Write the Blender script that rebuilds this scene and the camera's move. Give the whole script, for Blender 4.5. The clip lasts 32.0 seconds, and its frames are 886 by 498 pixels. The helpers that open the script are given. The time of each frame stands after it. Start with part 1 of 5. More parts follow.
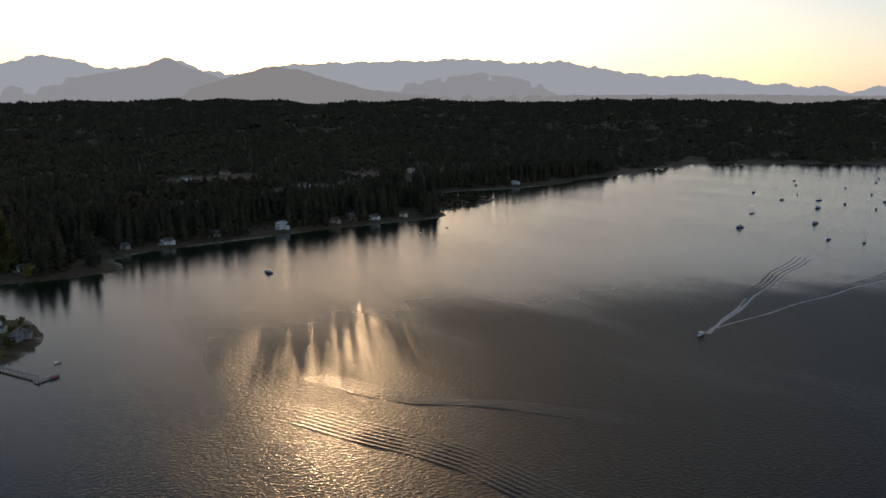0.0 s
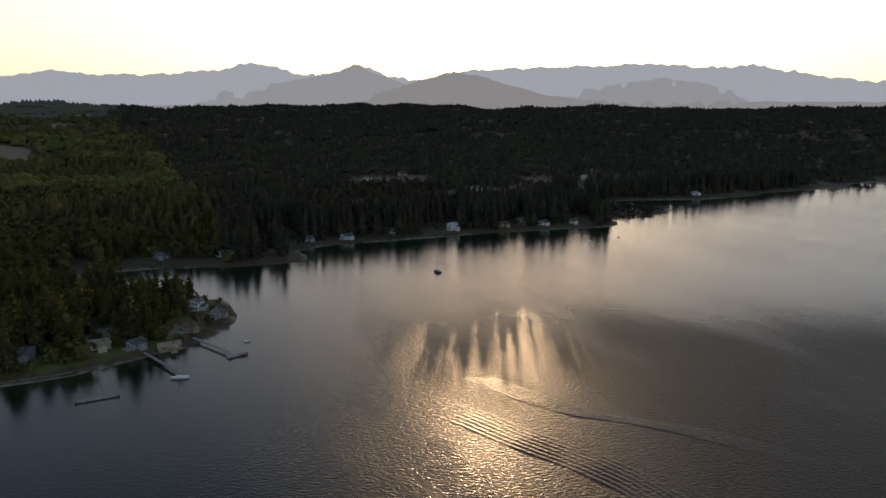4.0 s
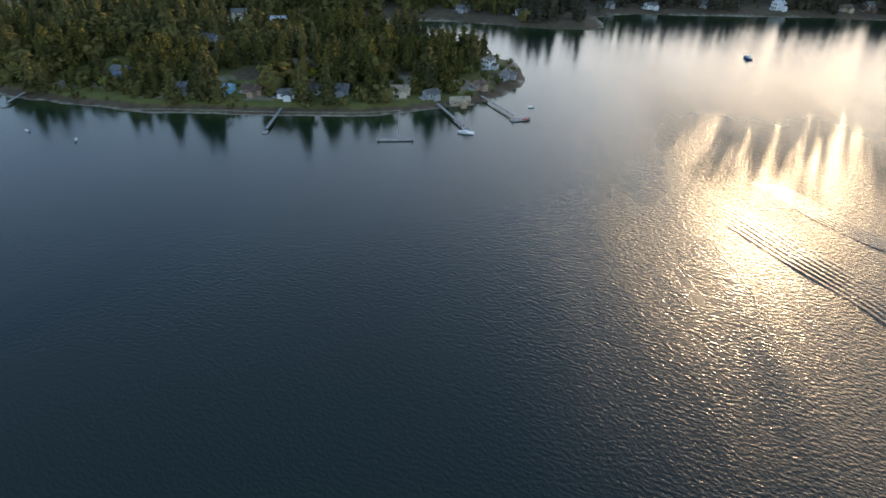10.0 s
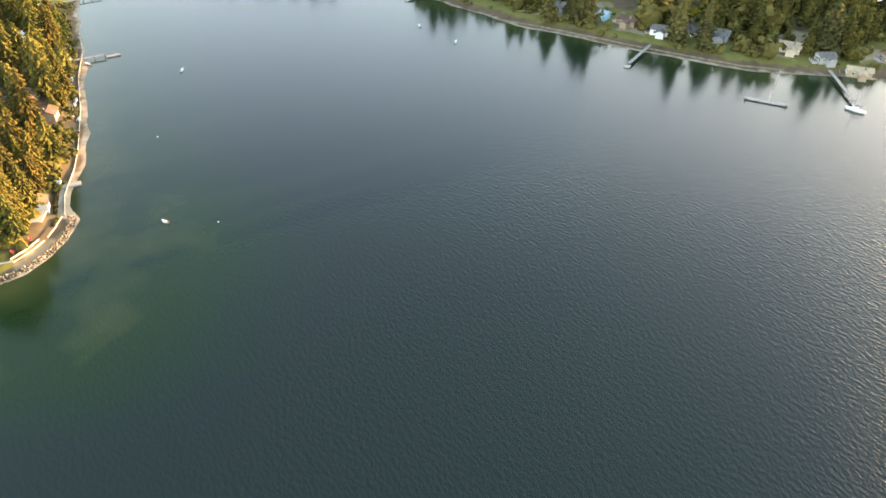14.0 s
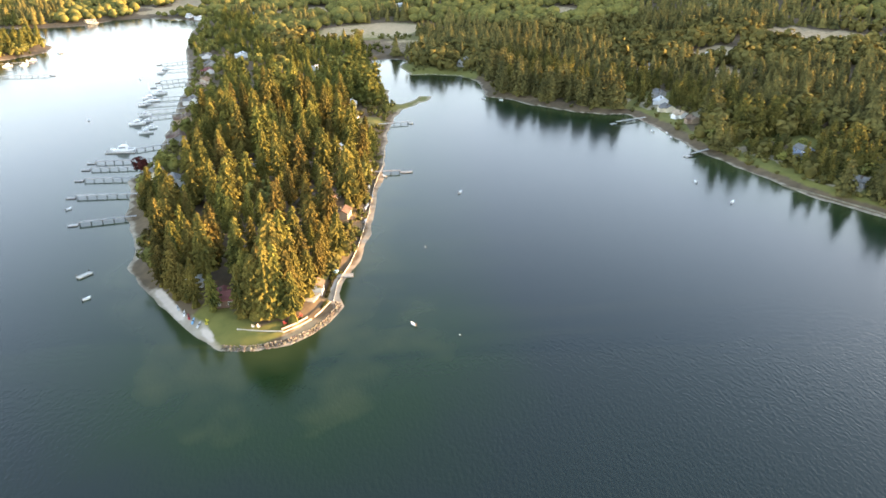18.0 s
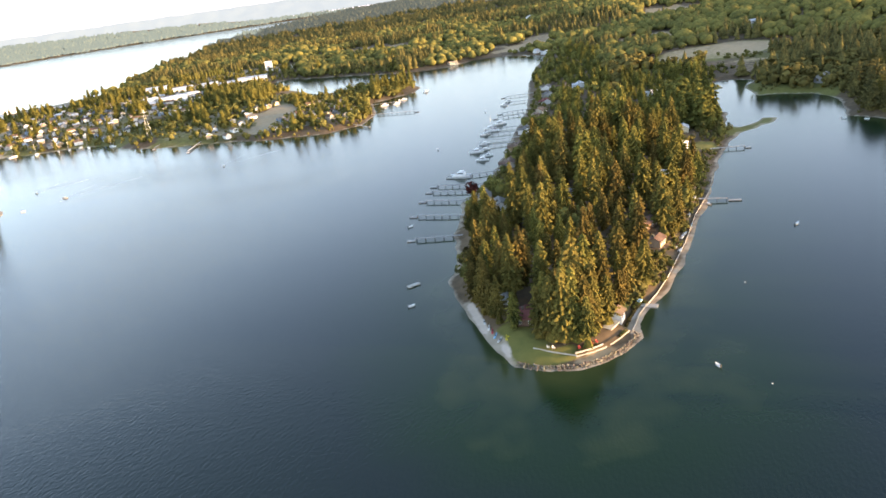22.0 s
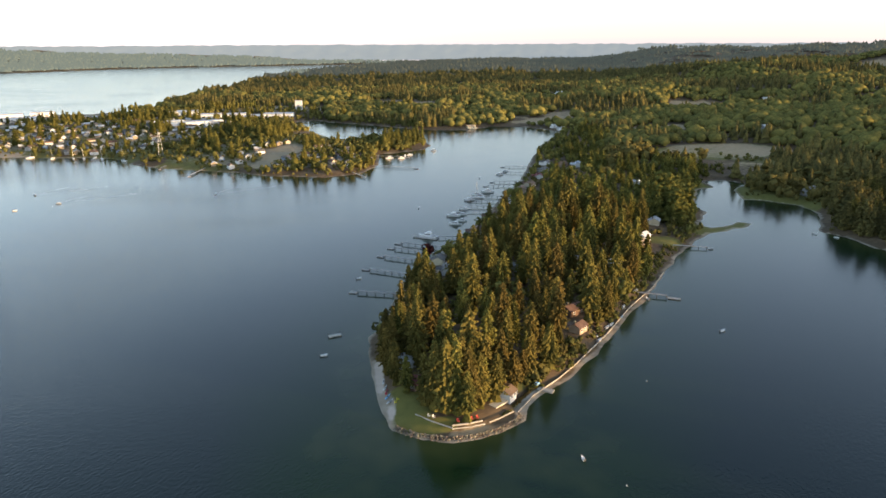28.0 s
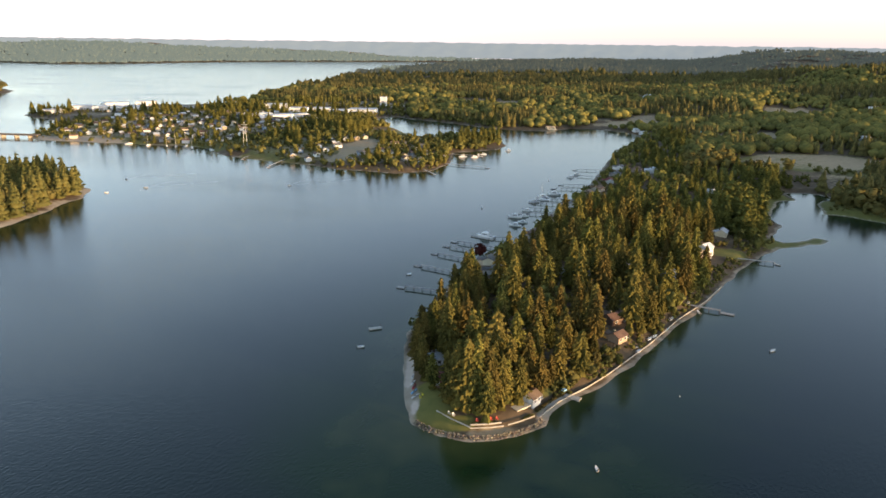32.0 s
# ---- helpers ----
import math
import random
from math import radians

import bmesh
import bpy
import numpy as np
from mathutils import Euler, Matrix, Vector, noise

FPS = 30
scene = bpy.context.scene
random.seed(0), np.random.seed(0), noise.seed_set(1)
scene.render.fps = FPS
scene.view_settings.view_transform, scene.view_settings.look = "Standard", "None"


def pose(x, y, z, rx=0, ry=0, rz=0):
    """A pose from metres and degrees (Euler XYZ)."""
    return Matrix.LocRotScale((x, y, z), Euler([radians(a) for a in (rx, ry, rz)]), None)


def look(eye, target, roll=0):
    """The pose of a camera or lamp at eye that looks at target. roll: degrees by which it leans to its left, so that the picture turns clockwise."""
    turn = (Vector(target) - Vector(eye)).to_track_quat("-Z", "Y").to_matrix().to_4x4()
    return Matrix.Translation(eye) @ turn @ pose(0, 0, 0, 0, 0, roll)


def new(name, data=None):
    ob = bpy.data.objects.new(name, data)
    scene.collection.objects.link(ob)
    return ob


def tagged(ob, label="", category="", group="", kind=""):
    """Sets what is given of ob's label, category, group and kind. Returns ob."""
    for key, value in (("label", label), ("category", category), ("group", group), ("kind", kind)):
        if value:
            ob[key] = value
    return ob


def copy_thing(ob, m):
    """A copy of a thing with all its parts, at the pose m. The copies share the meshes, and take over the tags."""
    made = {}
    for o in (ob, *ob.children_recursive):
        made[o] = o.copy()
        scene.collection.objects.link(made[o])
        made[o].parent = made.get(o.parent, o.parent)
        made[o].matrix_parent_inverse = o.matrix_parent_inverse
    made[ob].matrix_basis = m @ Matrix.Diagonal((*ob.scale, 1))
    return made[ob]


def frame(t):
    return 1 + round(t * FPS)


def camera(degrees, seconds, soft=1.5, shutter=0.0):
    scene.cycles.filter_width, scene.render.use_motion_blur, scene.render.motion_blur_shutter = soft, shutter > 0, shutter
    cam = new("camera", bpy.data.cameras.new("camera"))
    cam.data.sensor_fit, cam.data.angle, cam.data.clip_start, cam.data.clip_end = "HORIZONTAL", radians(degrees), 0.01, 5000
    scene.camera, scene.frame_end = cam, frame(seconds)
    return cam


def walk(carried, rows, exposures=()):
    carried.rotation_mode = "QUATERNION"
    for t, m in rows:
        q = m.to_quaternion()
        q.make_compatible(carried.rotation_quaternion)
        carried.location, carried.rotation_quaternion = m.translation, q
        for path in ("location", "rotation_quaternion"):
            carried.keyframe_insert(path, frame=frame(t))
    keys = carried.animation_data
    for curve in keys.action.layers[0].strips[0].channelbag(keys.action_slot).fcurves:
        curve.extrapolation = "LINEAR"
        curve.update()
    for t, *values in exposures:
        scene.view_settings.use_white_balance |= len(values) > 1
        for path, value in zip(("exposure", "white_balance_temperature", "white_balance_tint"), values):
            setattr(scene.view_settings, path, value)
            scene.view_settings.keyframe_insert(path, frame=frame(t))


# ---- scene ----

cam = camera(65.14, 32.0, soft=1.6)

# the flight: seconds, eye (m), yaw (counter-clockwise from +y), pitch, roll in degrees
PATH = [
    (0.0, -74.1, 16.7, 121.1, -129.68, -12.19, -0.05),
    (0.5, -74.0, 16.7, 121.1, -127.96, -12.20, 0.01),
    (1.0, -74.0, 16.6, 121.1, -126.17, -12.19, 0.06),
    (1.5, -73.8, 16.6, 121.1, -124.39, -12.30, 0.10),
    (2.0, -73.7, 16.5, 121.1, -122.62, -12.38, 0.12),
    (2.5, -73.5, 16.4, 121.1, -120.96, -12.14, 0.19),
    (3.0, -73.4, 16.2, 121.1, -119.12, -11.89, 0.27),
    (3.5, -73.1, 16.1, 120.9, -117.34, -11.86, 0.32),
    (5.5, -71.2, 16.0, 119.5, -110.30, -13.72, 0.37),
    (6.0, -70.7, 15.8, 119.2, -108.50, -15.96, 0.40),
    (6.5, -70.3, 16.0, 118.6, -106.72, -18.11, 0.41),
    (7.0, -70.1, 16.2, 118.3, -104.91, -20.28, 0.43),
    (7.5, -69.9, 16.3, 118.4, -103.04, -22.47, 0.51),
    (8.0, -69.8, 16.3, 119.0, -101.14, -24.35, 0.64),
    (8.5, -69.8, 16.1, 119.8, -99.23, -26.21, 0.81),
    (9.0, -69.8, 15.9, 120.6, -97.29, -27.77, 0.94),
    (9.5, -69.6, 16.0, 121.2, -95.17, -29.32, 1.02),
    (10.0, -69.3, 16.3, 121.4, -91.96, -30.84, 1.09),
    (10.5, -68.9, 16.8, 121.5, -88.79, -32.30, 1.04),
    (11.0, -68.5, 17.1, 121.3, -85.61, -33.73, 0.95),
    (11.5, -68.5, 17.5, 121.0, -82.36, -35.18, 0.82),
    (12.0, -68.4, 18.0, 120.8, -78.56, -36.45, 0.82),
    (12.5, -68.3, 18.4, 120.5, -74.23, -36.43, 0.77),
    (13.0, -68.1, 18.8, 120.3, -69.93, -36.47, 0.77),
    (13.5, -68.2, 19.1, 120.4, -65.83, -36.52, 0.75),
    (14.0, -68.0, 19.2, 120.4, -61.78, -36.42, 0.74),
    (14.5, -67.9, 19.3, 120.4, -58.39, -35.72, 0.66),
    (16.5, -68.0, 19.1, 119.3, -47.02, -29.15, 0.37),
    (17.0, -67.7, 19.3, 119.0, -43.82, -27.83, 0.36),
    (17.5, -67.5, 19.8, 118.8, -40.92, -26.50, 0.37),
    (18.0, -67.3, 19.8, 118.6, -38.60, -25.25, 0.32),
    (18.5, -67.2, 19.5, 118.5, -35.88, -24.15, 0.25),
    (19.0, -67.4, 19.6, 118.3, -32.08, -23.08, 0.23),
    (19.1, -67.3, 19.6, 118.2, -31.14, -22.85, 0.22),
    (19.3, -66.9, 19.5, 118.0, -25.85, -22.07, -8.22),
    (19.5, -66.3, 19.5, 117.7, -24.49, -21.67, -8.29),
    (20.0, -64.9, 19.2, 117.2, -21.34, -20.88, -8.23),
    (20.5, -63.4, 18.7, 117.0, -19.60, -20.93, -8.18),
    (21.0, -61.8, 17.9, 117.0, -15.76, -21.03, -8.15),
    (21.5, -59.4, 16.8, 116.9, -10.10, -21.14, -8.05),
    (22.0, -56.5, 15.7, 116.8, -9.03, -21.16, -7.98),
    (22.5, -53.5, 14.6, 116.7, -9.08, -21.14, -7.91),
    (23.0, -50.6, 13.6, 116.7, -9.00, -21.15, -7.84),
    (23.5, -47.2, 12.5, 116.7, -8.41, -20.49, -7.60),
    (24.0, -43.7, 11.5, 116.7, -8.05, -19.52, -7.35),
    (24.5, -39.9, 10.4, 116.7, -7.77, -18.55, -7.17),
    (25.0, -36.1, 9.3, 116.8, -7.51, -17.69, -6.98),
    (25.5, -32.7, 8.2, 117.1, -7.85, -17.20, -5.52),
    (27.5, -20.4, 4.2, 118.5, -8.72, -16.42, -0.81),
    (28.0, -18.0, 3.5, 118.8, -7.31, -16.47, -0.26),
    (28.5, -15.5, 2.9, 119.0, -6.06, -16.51, 0.11),
    (29.0, -13.0, 2.3, 119.2, -5.05, -16.55, 0.32),
    (29.5, -10.8, 1.9, 119.5, -4.10, -16.58, 0.47),
    (30.0, -8.7, 1.4, 119.7, -3.22, -16.59, 0.61),
    (30.5, -6.6, 0.9, 119.7, -2.34, -16.60, 0.66),
    (31.0, -4.4, 0.5, 119.9, -1.52, -16.63, 0.75),
    (31.5, -2.2, 0.2, 120.0, -0.71, -16.63, 0.78),
    (32.0, -0.0, 0.0, 120.0, 0.00, -16.62, 0.75),
]


def flight_pose(x, y, z, yaw, pitch, roll):
    a, b = radians(yaw), radians(pitch)
    way = Vector((-math.sin(a) * math.cos(b), math.cos(a) * math.cos(b), math.sin(b)))
    eye = Vector((x, y, z))
    return look(eye, eye + way * 100, roll)


EXPOSURES = [(0.0, -0.05, 6000, 17), (5.0, 0.05, 5950, 17), (6.0, 0.25, 5850, 17), (7.0, 1.1, 6100, 20), (8.0, 1.36, 5800, 15), (9.0, 1.5, 5500, 12), (11.0, 1.9, 5700, 11), (12.0, 2.3, 5900, 11), (13.0, 2.75, 6500, 13), (14.0, 3.28, 7200, 14), (17.0, 3.31, 7000, 17), (21.0, 2.72, 6350, 18), (24.0, 2.30, 6200, 17), (28.0, 1.70, 6150, 14), (32.0, 1.65, 6120, 14)]
walk(cam, [(r[0], flight_pose(*r[1:])) for r in PATH], EXPOSURES)

# ---- sky and sun ----
SUN_BEARING, SUN_UP = 120.0, 4.45          # degrees clockwise from +y, degrees above the horizon
sun_way = Vector((math.sin(radians(SUN_BEARING)) * math.cos(radians(SUN_UP)), math.cos(radians(SUN_BEARING)) * math.cos(radians(SUN_UP)), math.sin(radians(SUN_UP))))
world = bpy.data.worlds.new("evening_sky")
scene.world = world
world.use_nodes = True
wn = world.node_tree
sky = wn.nodes.new("ShaderNodeTexSky")
sky.sky_type, sky.sun_disc = "NISHITA", False
sky.sun_elevation, sky.sun_rotation = radians(SUN_UP), radians(SUN_BEARING)
sky.air_density, sky.dust_density, sky.ozone_density = 1.0, 1.0, 1.6
wn.nodes["Background"].inputs["Strength"].default_value = 0.15
haze = wn.nodes.new("ShaderNodeMix")       # high thin haze, lit all over, that pales the clear sky
haze.data_type, haze.blend_type = "RGBA", "ADD"
haze.inputs["Factor"].default_value = 1.0
tall_sky = wn.nodes.new("ShaderNodeValToRGB")     # the haze thins out from the horizon to the zenith
tall_sky.color_ramp.elements[0].position, tall_sky.color_ramp.elements[0].color = 0.0, (1.55, 1.52, 1.78, 1)
tall_sky.color_ramp.elements[1].position, tall_sky.color_ramp.elements[1].color = 0.85, (0.01, 0.01, 0.012, 1)
mid_sky = tall_sky.color_ramp.elements.new(0.28)
mid_sky.color = (1.00, 1.08, 1.26, 1)
high_sky = tall_sky.color_ramp.elements.new(0.55)
high_sky.color = (0.25, 0.27, 0.31, 1)
way_up = wn.nodes.new("ShaderNodeTexCoord")
split = wn.nodes.new("ShaderNodeSeparateXYZ")
wn.links.new(way_up.outputs["Generated"], split.inputs[0])
wn.links.new(split.outputs["Z"], tall_sky.inputs["Fac"])
wn.links.new(sky.outputs[0], haze.inputs["A"])
toward = wn.nodes.new("ShaderNodeVectorMath")     # the haze glows round the low sun
toward.operation = "DOT_PRODUCT"
toward.inputs[1].default_value = sun_way
wn.links.new(way_up.outputs["Generated"], toward.inputs[0])
near_sun = wn.nodes.new("ShaderNodeMapRange")
near_sun.interpolation_type = "SMOOTHERSTEP"
near_sun.inputs["From Min"].default_value, near_sun.inputs["From Max"].default_value = 0.45, 1.0
wn.links.new(toward.outputs["Value"], near_sun.inputs["Value"])
warm = wn.nodes.new("ShaderNodeMix")
warm.data_type = "RGBA"
warm.inputs["A"].default_value, warm.inputs["B"].default_value = (1, 1, 1, 1), (1.98, 1.72, 1.30, 1)
wn.links.new(near_sun.outputs[0], warm.inputs["Factor"])
lit_haze = wn.nodes.new("ShaderNodeVectorMath")
lit_haze.operation = "MULTIPLY"
wn.links.new(tall_sky.outputs["Color"], lit_haze.inputs[0])
wn.links.new(warm.outputs["Result"], lit_haze.inputs[1])
square = wn.nodes.new("ShaderNodeMath")           # the clear air scatters least at right angles to the sun
square.operation = "POWER"
square.inputs[1].default_value = 2.0
wn.links.new(toward.outputs["Value"], square.inputs[0])
phase = wn.nodes.new("ShaderNodeMath")
phase.operation = "MULTIPLY_ADD"
phase.inputs[1].default_value, phase.inputs[2].default_value = 0.55, 0.84
wn.links.new(square.outputs[0], phase.inputs[0])
scattered = wn.nodes.new("ShaderNodeVectorMath")
scattered.operation = "SCALE"
wn.links.new(lit_haze.outputs[0], scattered.inputs[0])
wn.links.new(phase.outputs[0], scattered.inputs["Scale"])
wn.links.new(scattered.outputs[0], haze.inputs["B"])
wn.links.new(haze.outputs["Result"], wn.nodes["Background"].inputs["Color"])

sun = new("sun", bpy.data.lights.new("sun", "SUN"))
sun.data.energy, sun.data.angle, sun.data.color = 3.0, radians(0.6), (1.0, 0.64, 0.30)
sun.matrix_world = look(sun_way * 500, (0, 0, 0))

# ---- materials ----


def material(name, dark, light, scale=1.0, rough=0.8, bump=0.0, fine=8.0, metal=0.0, vary=0.0, spec=0.3):
    """A surface of two tones mixed by coarse and fine noise; vary: how far single objects differ."""
    m = bpy.data.materials.new(name)
    m.use_nodes = True
    n, l = m.node_tree.nodes, m.node_tree.links
    b = n["Principled BSDF"]
    b.inputs["Roughness"].default_value, b.inputs["Metallic"].default_value = rough, metal
    b.inputs["Specular IOR Level"].default_value = spec
    geo = n.new("ShaderNodeNewGeometry")
    tex = []
    for s in (scale, scale * fine):
        t = n.new("ShaderNodeTexNoise")
        t.inputs["Scale"].default_value, t.inputs["Detail"].default_value = s, 4
        l.new(geo.outputs["Position"], t.inputs["Vector"])
        tex.append(t)
    mix = n.new("ShaderNodeMath")
    mix.operation = "MULTIPLY_ADD"
    l.new(tex[1].outputs["Fac"], mix.inputs[0])
    mix.inputs[1].default_value = 0.8
    l.new(tex[0].outputs["Fac"], mix.inputs[2])
    ramp = n.new("ShaderNodeMapRange")
    ramp.inputs["From Min"].default_value, ramp.inputs["From Max"].default_value = 0.62, 1.18
    l.new(mix.outputs[0], ramp.inputs["Value"])
    c = n.new("ShaderNodeMix")
    c.data_type = "RGBA"
    c.inputs["A"].default_value, c.inputs["B"].default_value = (*dark, 1), (*light, 1)
    l.new(ramp.outputs[0], c.inputs["Factor"])
    out = c.outputs["Result"]
    if vary:
        info = n.new("ShaderNodeObjectInfo")
        hsv = n.new("ShaderNodeHueSaturation")
        for key, amount in (("Hue", vary * 0.12), ("Value", vary)):
            r = n.new("ShaderNodeMapRange")
            mid = 0.5 if key == "Hue" else 1.0
            r.inputs["To Min"].default_value, r.inputs["To Max"].default_value = mid - amount, mid + amount
            l.new(info.outputs["Random"], r.inputs["Value"])
            l.new(r.outputs[0], hsv.inputs[key])
        l.new(out, hsv.inputs["Color"])
        out = hsv.outputs[0]
    l.new(out, b.inputs["Base Color"])
    if bump:
        bn = n.new("ShaderNodeBump")
        bn.inputs["Strength"].default_value, bn.inputs["Distance"].default_value = 0.8, bump
        l.new(tex[1].outputs["Fac"], bn.inputs["Height"])
        l.new(bn.outputs[0], b.inputs["Normal"])
    return m


def foliage(name, dark, light, scale, vary, glow=0.25):
    """Needles or leaves: two greens, and some light let through."""
    m = material(name, dark, light, scale, 0.8, 0.0, 11.0, vary=vary, spec=0.0)
    n, l = m.node_tree.nodes, m.node_tree.links
    b = n["Principled BSDF"]
    tr = n.new("ShaderNodeBsdfTranslucent")
    l.new(b.inputs["Base Color"].links[0].from_socket, tr.inputs["Color"])
    ms = n.new("ShaderNodeMixShader")
    ms.inputs[0].default_value = glow
    l.new(b.outputs[0], ms.inputs[1])
    l.new(tr.outputs[0], ms.inputs[2])
    l.new(ms.outputs[0], n["Material Output"].inputs["Surface"])
    return m


M_FIR = foliage("fir_needles", (0.022, 0.030, 0.011), (0.190, 0.152, 0.038), 0.12, 0.18, 0.08)
M_WOODS = foliage("woods_needles", (0.033, 0.038, 0.018), (0.188, 0.152, 0.048), 0.05, 0.0, 0.03)
M_LEAF = foliage("broad_leaves", (0.056, 0.058, 0.022), (0.188, 0.158, 0.048), 0.03, 0.25, 0.05)
M_MAROON = foliage("maroon_leaves", (0.035, 0.012, 0.012), (0.09, 0.03, 0.025), 0.3, 0.0)
M_BARK = material("bark", (0.05, 0.035, 0.025), (0.16, 0.105, 0.07), 0.8, 0.9, 0.05)
M_ROCK = material("grey_stone", (0.09, 0.075, 0.055), (0.24, 0.20, 0.15), 0.5, 0.9, 0.1, vary=0.3)
M_CONCRETE = material("concrete", (0.30, 0.275, 0.23), (0.50, 0.46, 0.39), 0.4, 0.85, 0.02)
M_WOOD = material("weathered_planks", (0.29, 0.27, 0.24), (0.50, 0.47, 0.43), 0.6, 0.85, 0.02, vary=0.2)
M_PILE = material("tarred_pile", (0.03, 0.026, 0.022), (0.11, 0.095, 0.08), 0.6, 0.9, 0.02)


def ground_material():
    m = material("ground_cover", (0.075, 0.053, 0.030), (0.16, 0.112, 0.062), 0.03, 0.95, 0.25)
    n, l = m.node_tree.nodes, m.node_tree.links
    b = n["Principled BSDF"]
    base = b.inputs["Base Color"].links[0].from_socket
    noise_out = [x for x in n if x.type == "TEX_NOISE"][1].outputs["Fac"]
    for attr, lo, hi in (("lawn", (0.088, 0.096, 0.020), (0.21, 0.185, 0.048)), ("field", (0.25, 0.19, 0.10), (0.44, 0.33, 0.20)),
                         ("town", (0.17, 0.14, 0.085), (0.40, 0.33, 0.22)), ("beach", (0.24, 0.19, 0.13), (0.48, 0.41, 0.31)), ("shell", (0.45, 0.37, 0.29), (0.66, 0.56, 0.46))):
        a = n.new("ShaderNodeAttribute")
        a.attribute_name = attr
        tone = n.new("ShaderNodeMix")
        tone.data_type = "RGBA"
        tone.inputs["A"].default_value, tone.inputs["B"].default_value = (*lo, 1), (*hi, 1)
        l.new(noise_out, tone.inputs["Factor"])
        edge = n.new("ShaderNodeMath")
        edge.operation = "MULTIPLY_ADD"
        l.new(noise_out, edge.inputs[0])
        edge.inputs[1].default_value = 0.5
        l.new(a.outputs["Fac"], edge.inputs[2])
        cut = n.new("ShaderNodeMapRange")
        cut.inputs["From Min"].default_value, cut.inputs["From Max"].default_value = 0.6, 0.9
        l.new(edge.outputs[0], cut.inputs["Value"])
        mix = n.new("ShaderNodeMix")
        mix.data_type = "RGBA"
        l.new(cut.outputs[0], mix.inputs["Factor"])
        l.new(base, mix.inputs["A"])
        l.new(tone.outputs["Result"], mix.inputs["B"])
        base = mix.outputs["Result"]
    l.new(base, b.inputs["Base Color"])
    return m


def water_material():
    """Sea water: nearly black below, green over the shoals, ruffled by short waves that lie down near the shore."""
    m = bpy.data.materials.new("sea_water")
    m.use_nodes = True
    n, l = m.node_tree.nodes, m.node_tree.links
    b = n["Principled BSDF"]
    b.inputs["Roughness"].default_value, b.inputs["IOR"].default_value = 0.045, 1.333
    b.inputs["Specular IOR Level"].default_value = 0.38
    geo = n.new("ShaderNodeNewGeometry")
    off = n.new("ShaderNodeAttribute")
    off.attribute_name = "offshore"
    # colour by depth
    ramp = n.new("ShaderNodeValToRGB")
    ramp.color_ramp.elements[0].position, ramp.color_ramp.elements[0].color = 0.0, (0.034, 0.048, 0.018, 1)
    ramp.color_ramp.elements[1].position, ramp.color_ramp.elements[1].color = 1.0, (0.0095, 0.0170, 0.0165, 1)
    e = ramp.color_ramp.elements.new(0.25)
    e.color = (0.008, 0.022, 0.008, 1)
    wob = n.new("ShaderNodeTexNoise")
    wob.inputs["Scale"].default_value = 0.05
    l.new(geo.outputs["Position"], wob.inputs["Vector"])
    add = n.new("ShaderNodeMath")
    add.operation = "MULTIPLY_ADD"
    l.new(wob.outputs["Fac"], add.inputs[0])
    add.inputs[1].default_value = -24.0
    shoal = n.new("ShaderNodeAttribute")
    shoal.attribute_name = "shoal"
    l.new(shoal.outputs["Fac"], add.inputs[2])
    near = n.new("ShaderNodeMapRange")
    near.inputs["From Min"].default_value, near.inputs["From Max"].default_value = -10.0, 45.0
    l.new(add.outputs[0], near.inputs["Value"])
    l.new(near.outputs[0], ramp.inputs["Fac"])
    l.new(ramp.outputs["Color"], b.inputs["Base Color"])
    # waves: crossing trains and wind patches
    patch = n.new("ShaderNodeTexNoise")
    patch.inputs["Scale"].default_value, patch.inputs["Detail"].default_value = 0.011, 4
    lanes = n.new("ShaderNodeMapping")          # the wind lies in lanes
    lanes.inputs["Rotation"].default_value, lanes.inputs["Scale"].default_value = (0, 0, radians(-30)), (0.35, 1.3, 1.0)
    l.new(geo.outputs["Position"], lanes.inputs["Vector"])
    l.new(lanes.outputs[0], patch.inputs["Vector"])
    total = None
    for turn, stretch, scale, amount in ((62, 2.0, 1.05, 0.9), (18, 1.5, 1.40, 0.55), (75, 1.6, 2.8, 0.2)):
        mp = n.new("ShaderNodeMapping")
        mp.vector_type = "TEXTURE"              # crests run that many degrees from +x
        mp.inputs["Rotation"].default_value = (0, 0, radians(turn))
        mp.inputs["Scale"].default_value = (stretch, 1.0, 1.0)
        l.new(geo.outputs["Position"], mp.inputs["Vector"])
        t = n.new("ShaderNodeTexNoise")
        t.inputs["Scale"].default_value, t.inputs["Detail"].default_value, t.inputs["Roughness"].default_value = scale, 2, 0.45
        l.new(mp.outputs[0], t.inputs["Vector"])
        mul = n.new("ShaderNodeMath")
        mul.operation = "MULTIPLY_ADD"
        l.new(t.outputs["Fac"], mul.inputs[0])
        mul.inputs[1].default_value = amount
        if total:
            l.new(total, mul.inputs[2])
        else:
            mul.inputs[2].default_value = 0.0
        total = mul.outputs[0]
    calm = n.new("ShaderNodeMapRange")
    calm.inputs["From Min"].default_value, calm.inputs["From Max"].default_value = 0.0, 1.0
    calm.inputs["To Min"].default_value, calm.inputs["To Max"].default_value = 0.04, 1.0
    l.new(off.outputs["Fac"], calm.inputs["Value"])
    wind = n.new("ShaderNodeMapRange")
    wind.inputs["From Min"].default_value, wind.inputs["From Max"].default_value = 0.35, 0.65
    wind.inputs["To Min"].default_value, wind.inputs["To Max"].default_value = 0.62, 1.0
    l.new(patch.outputs["Fac"], wind.inputs["Value"])
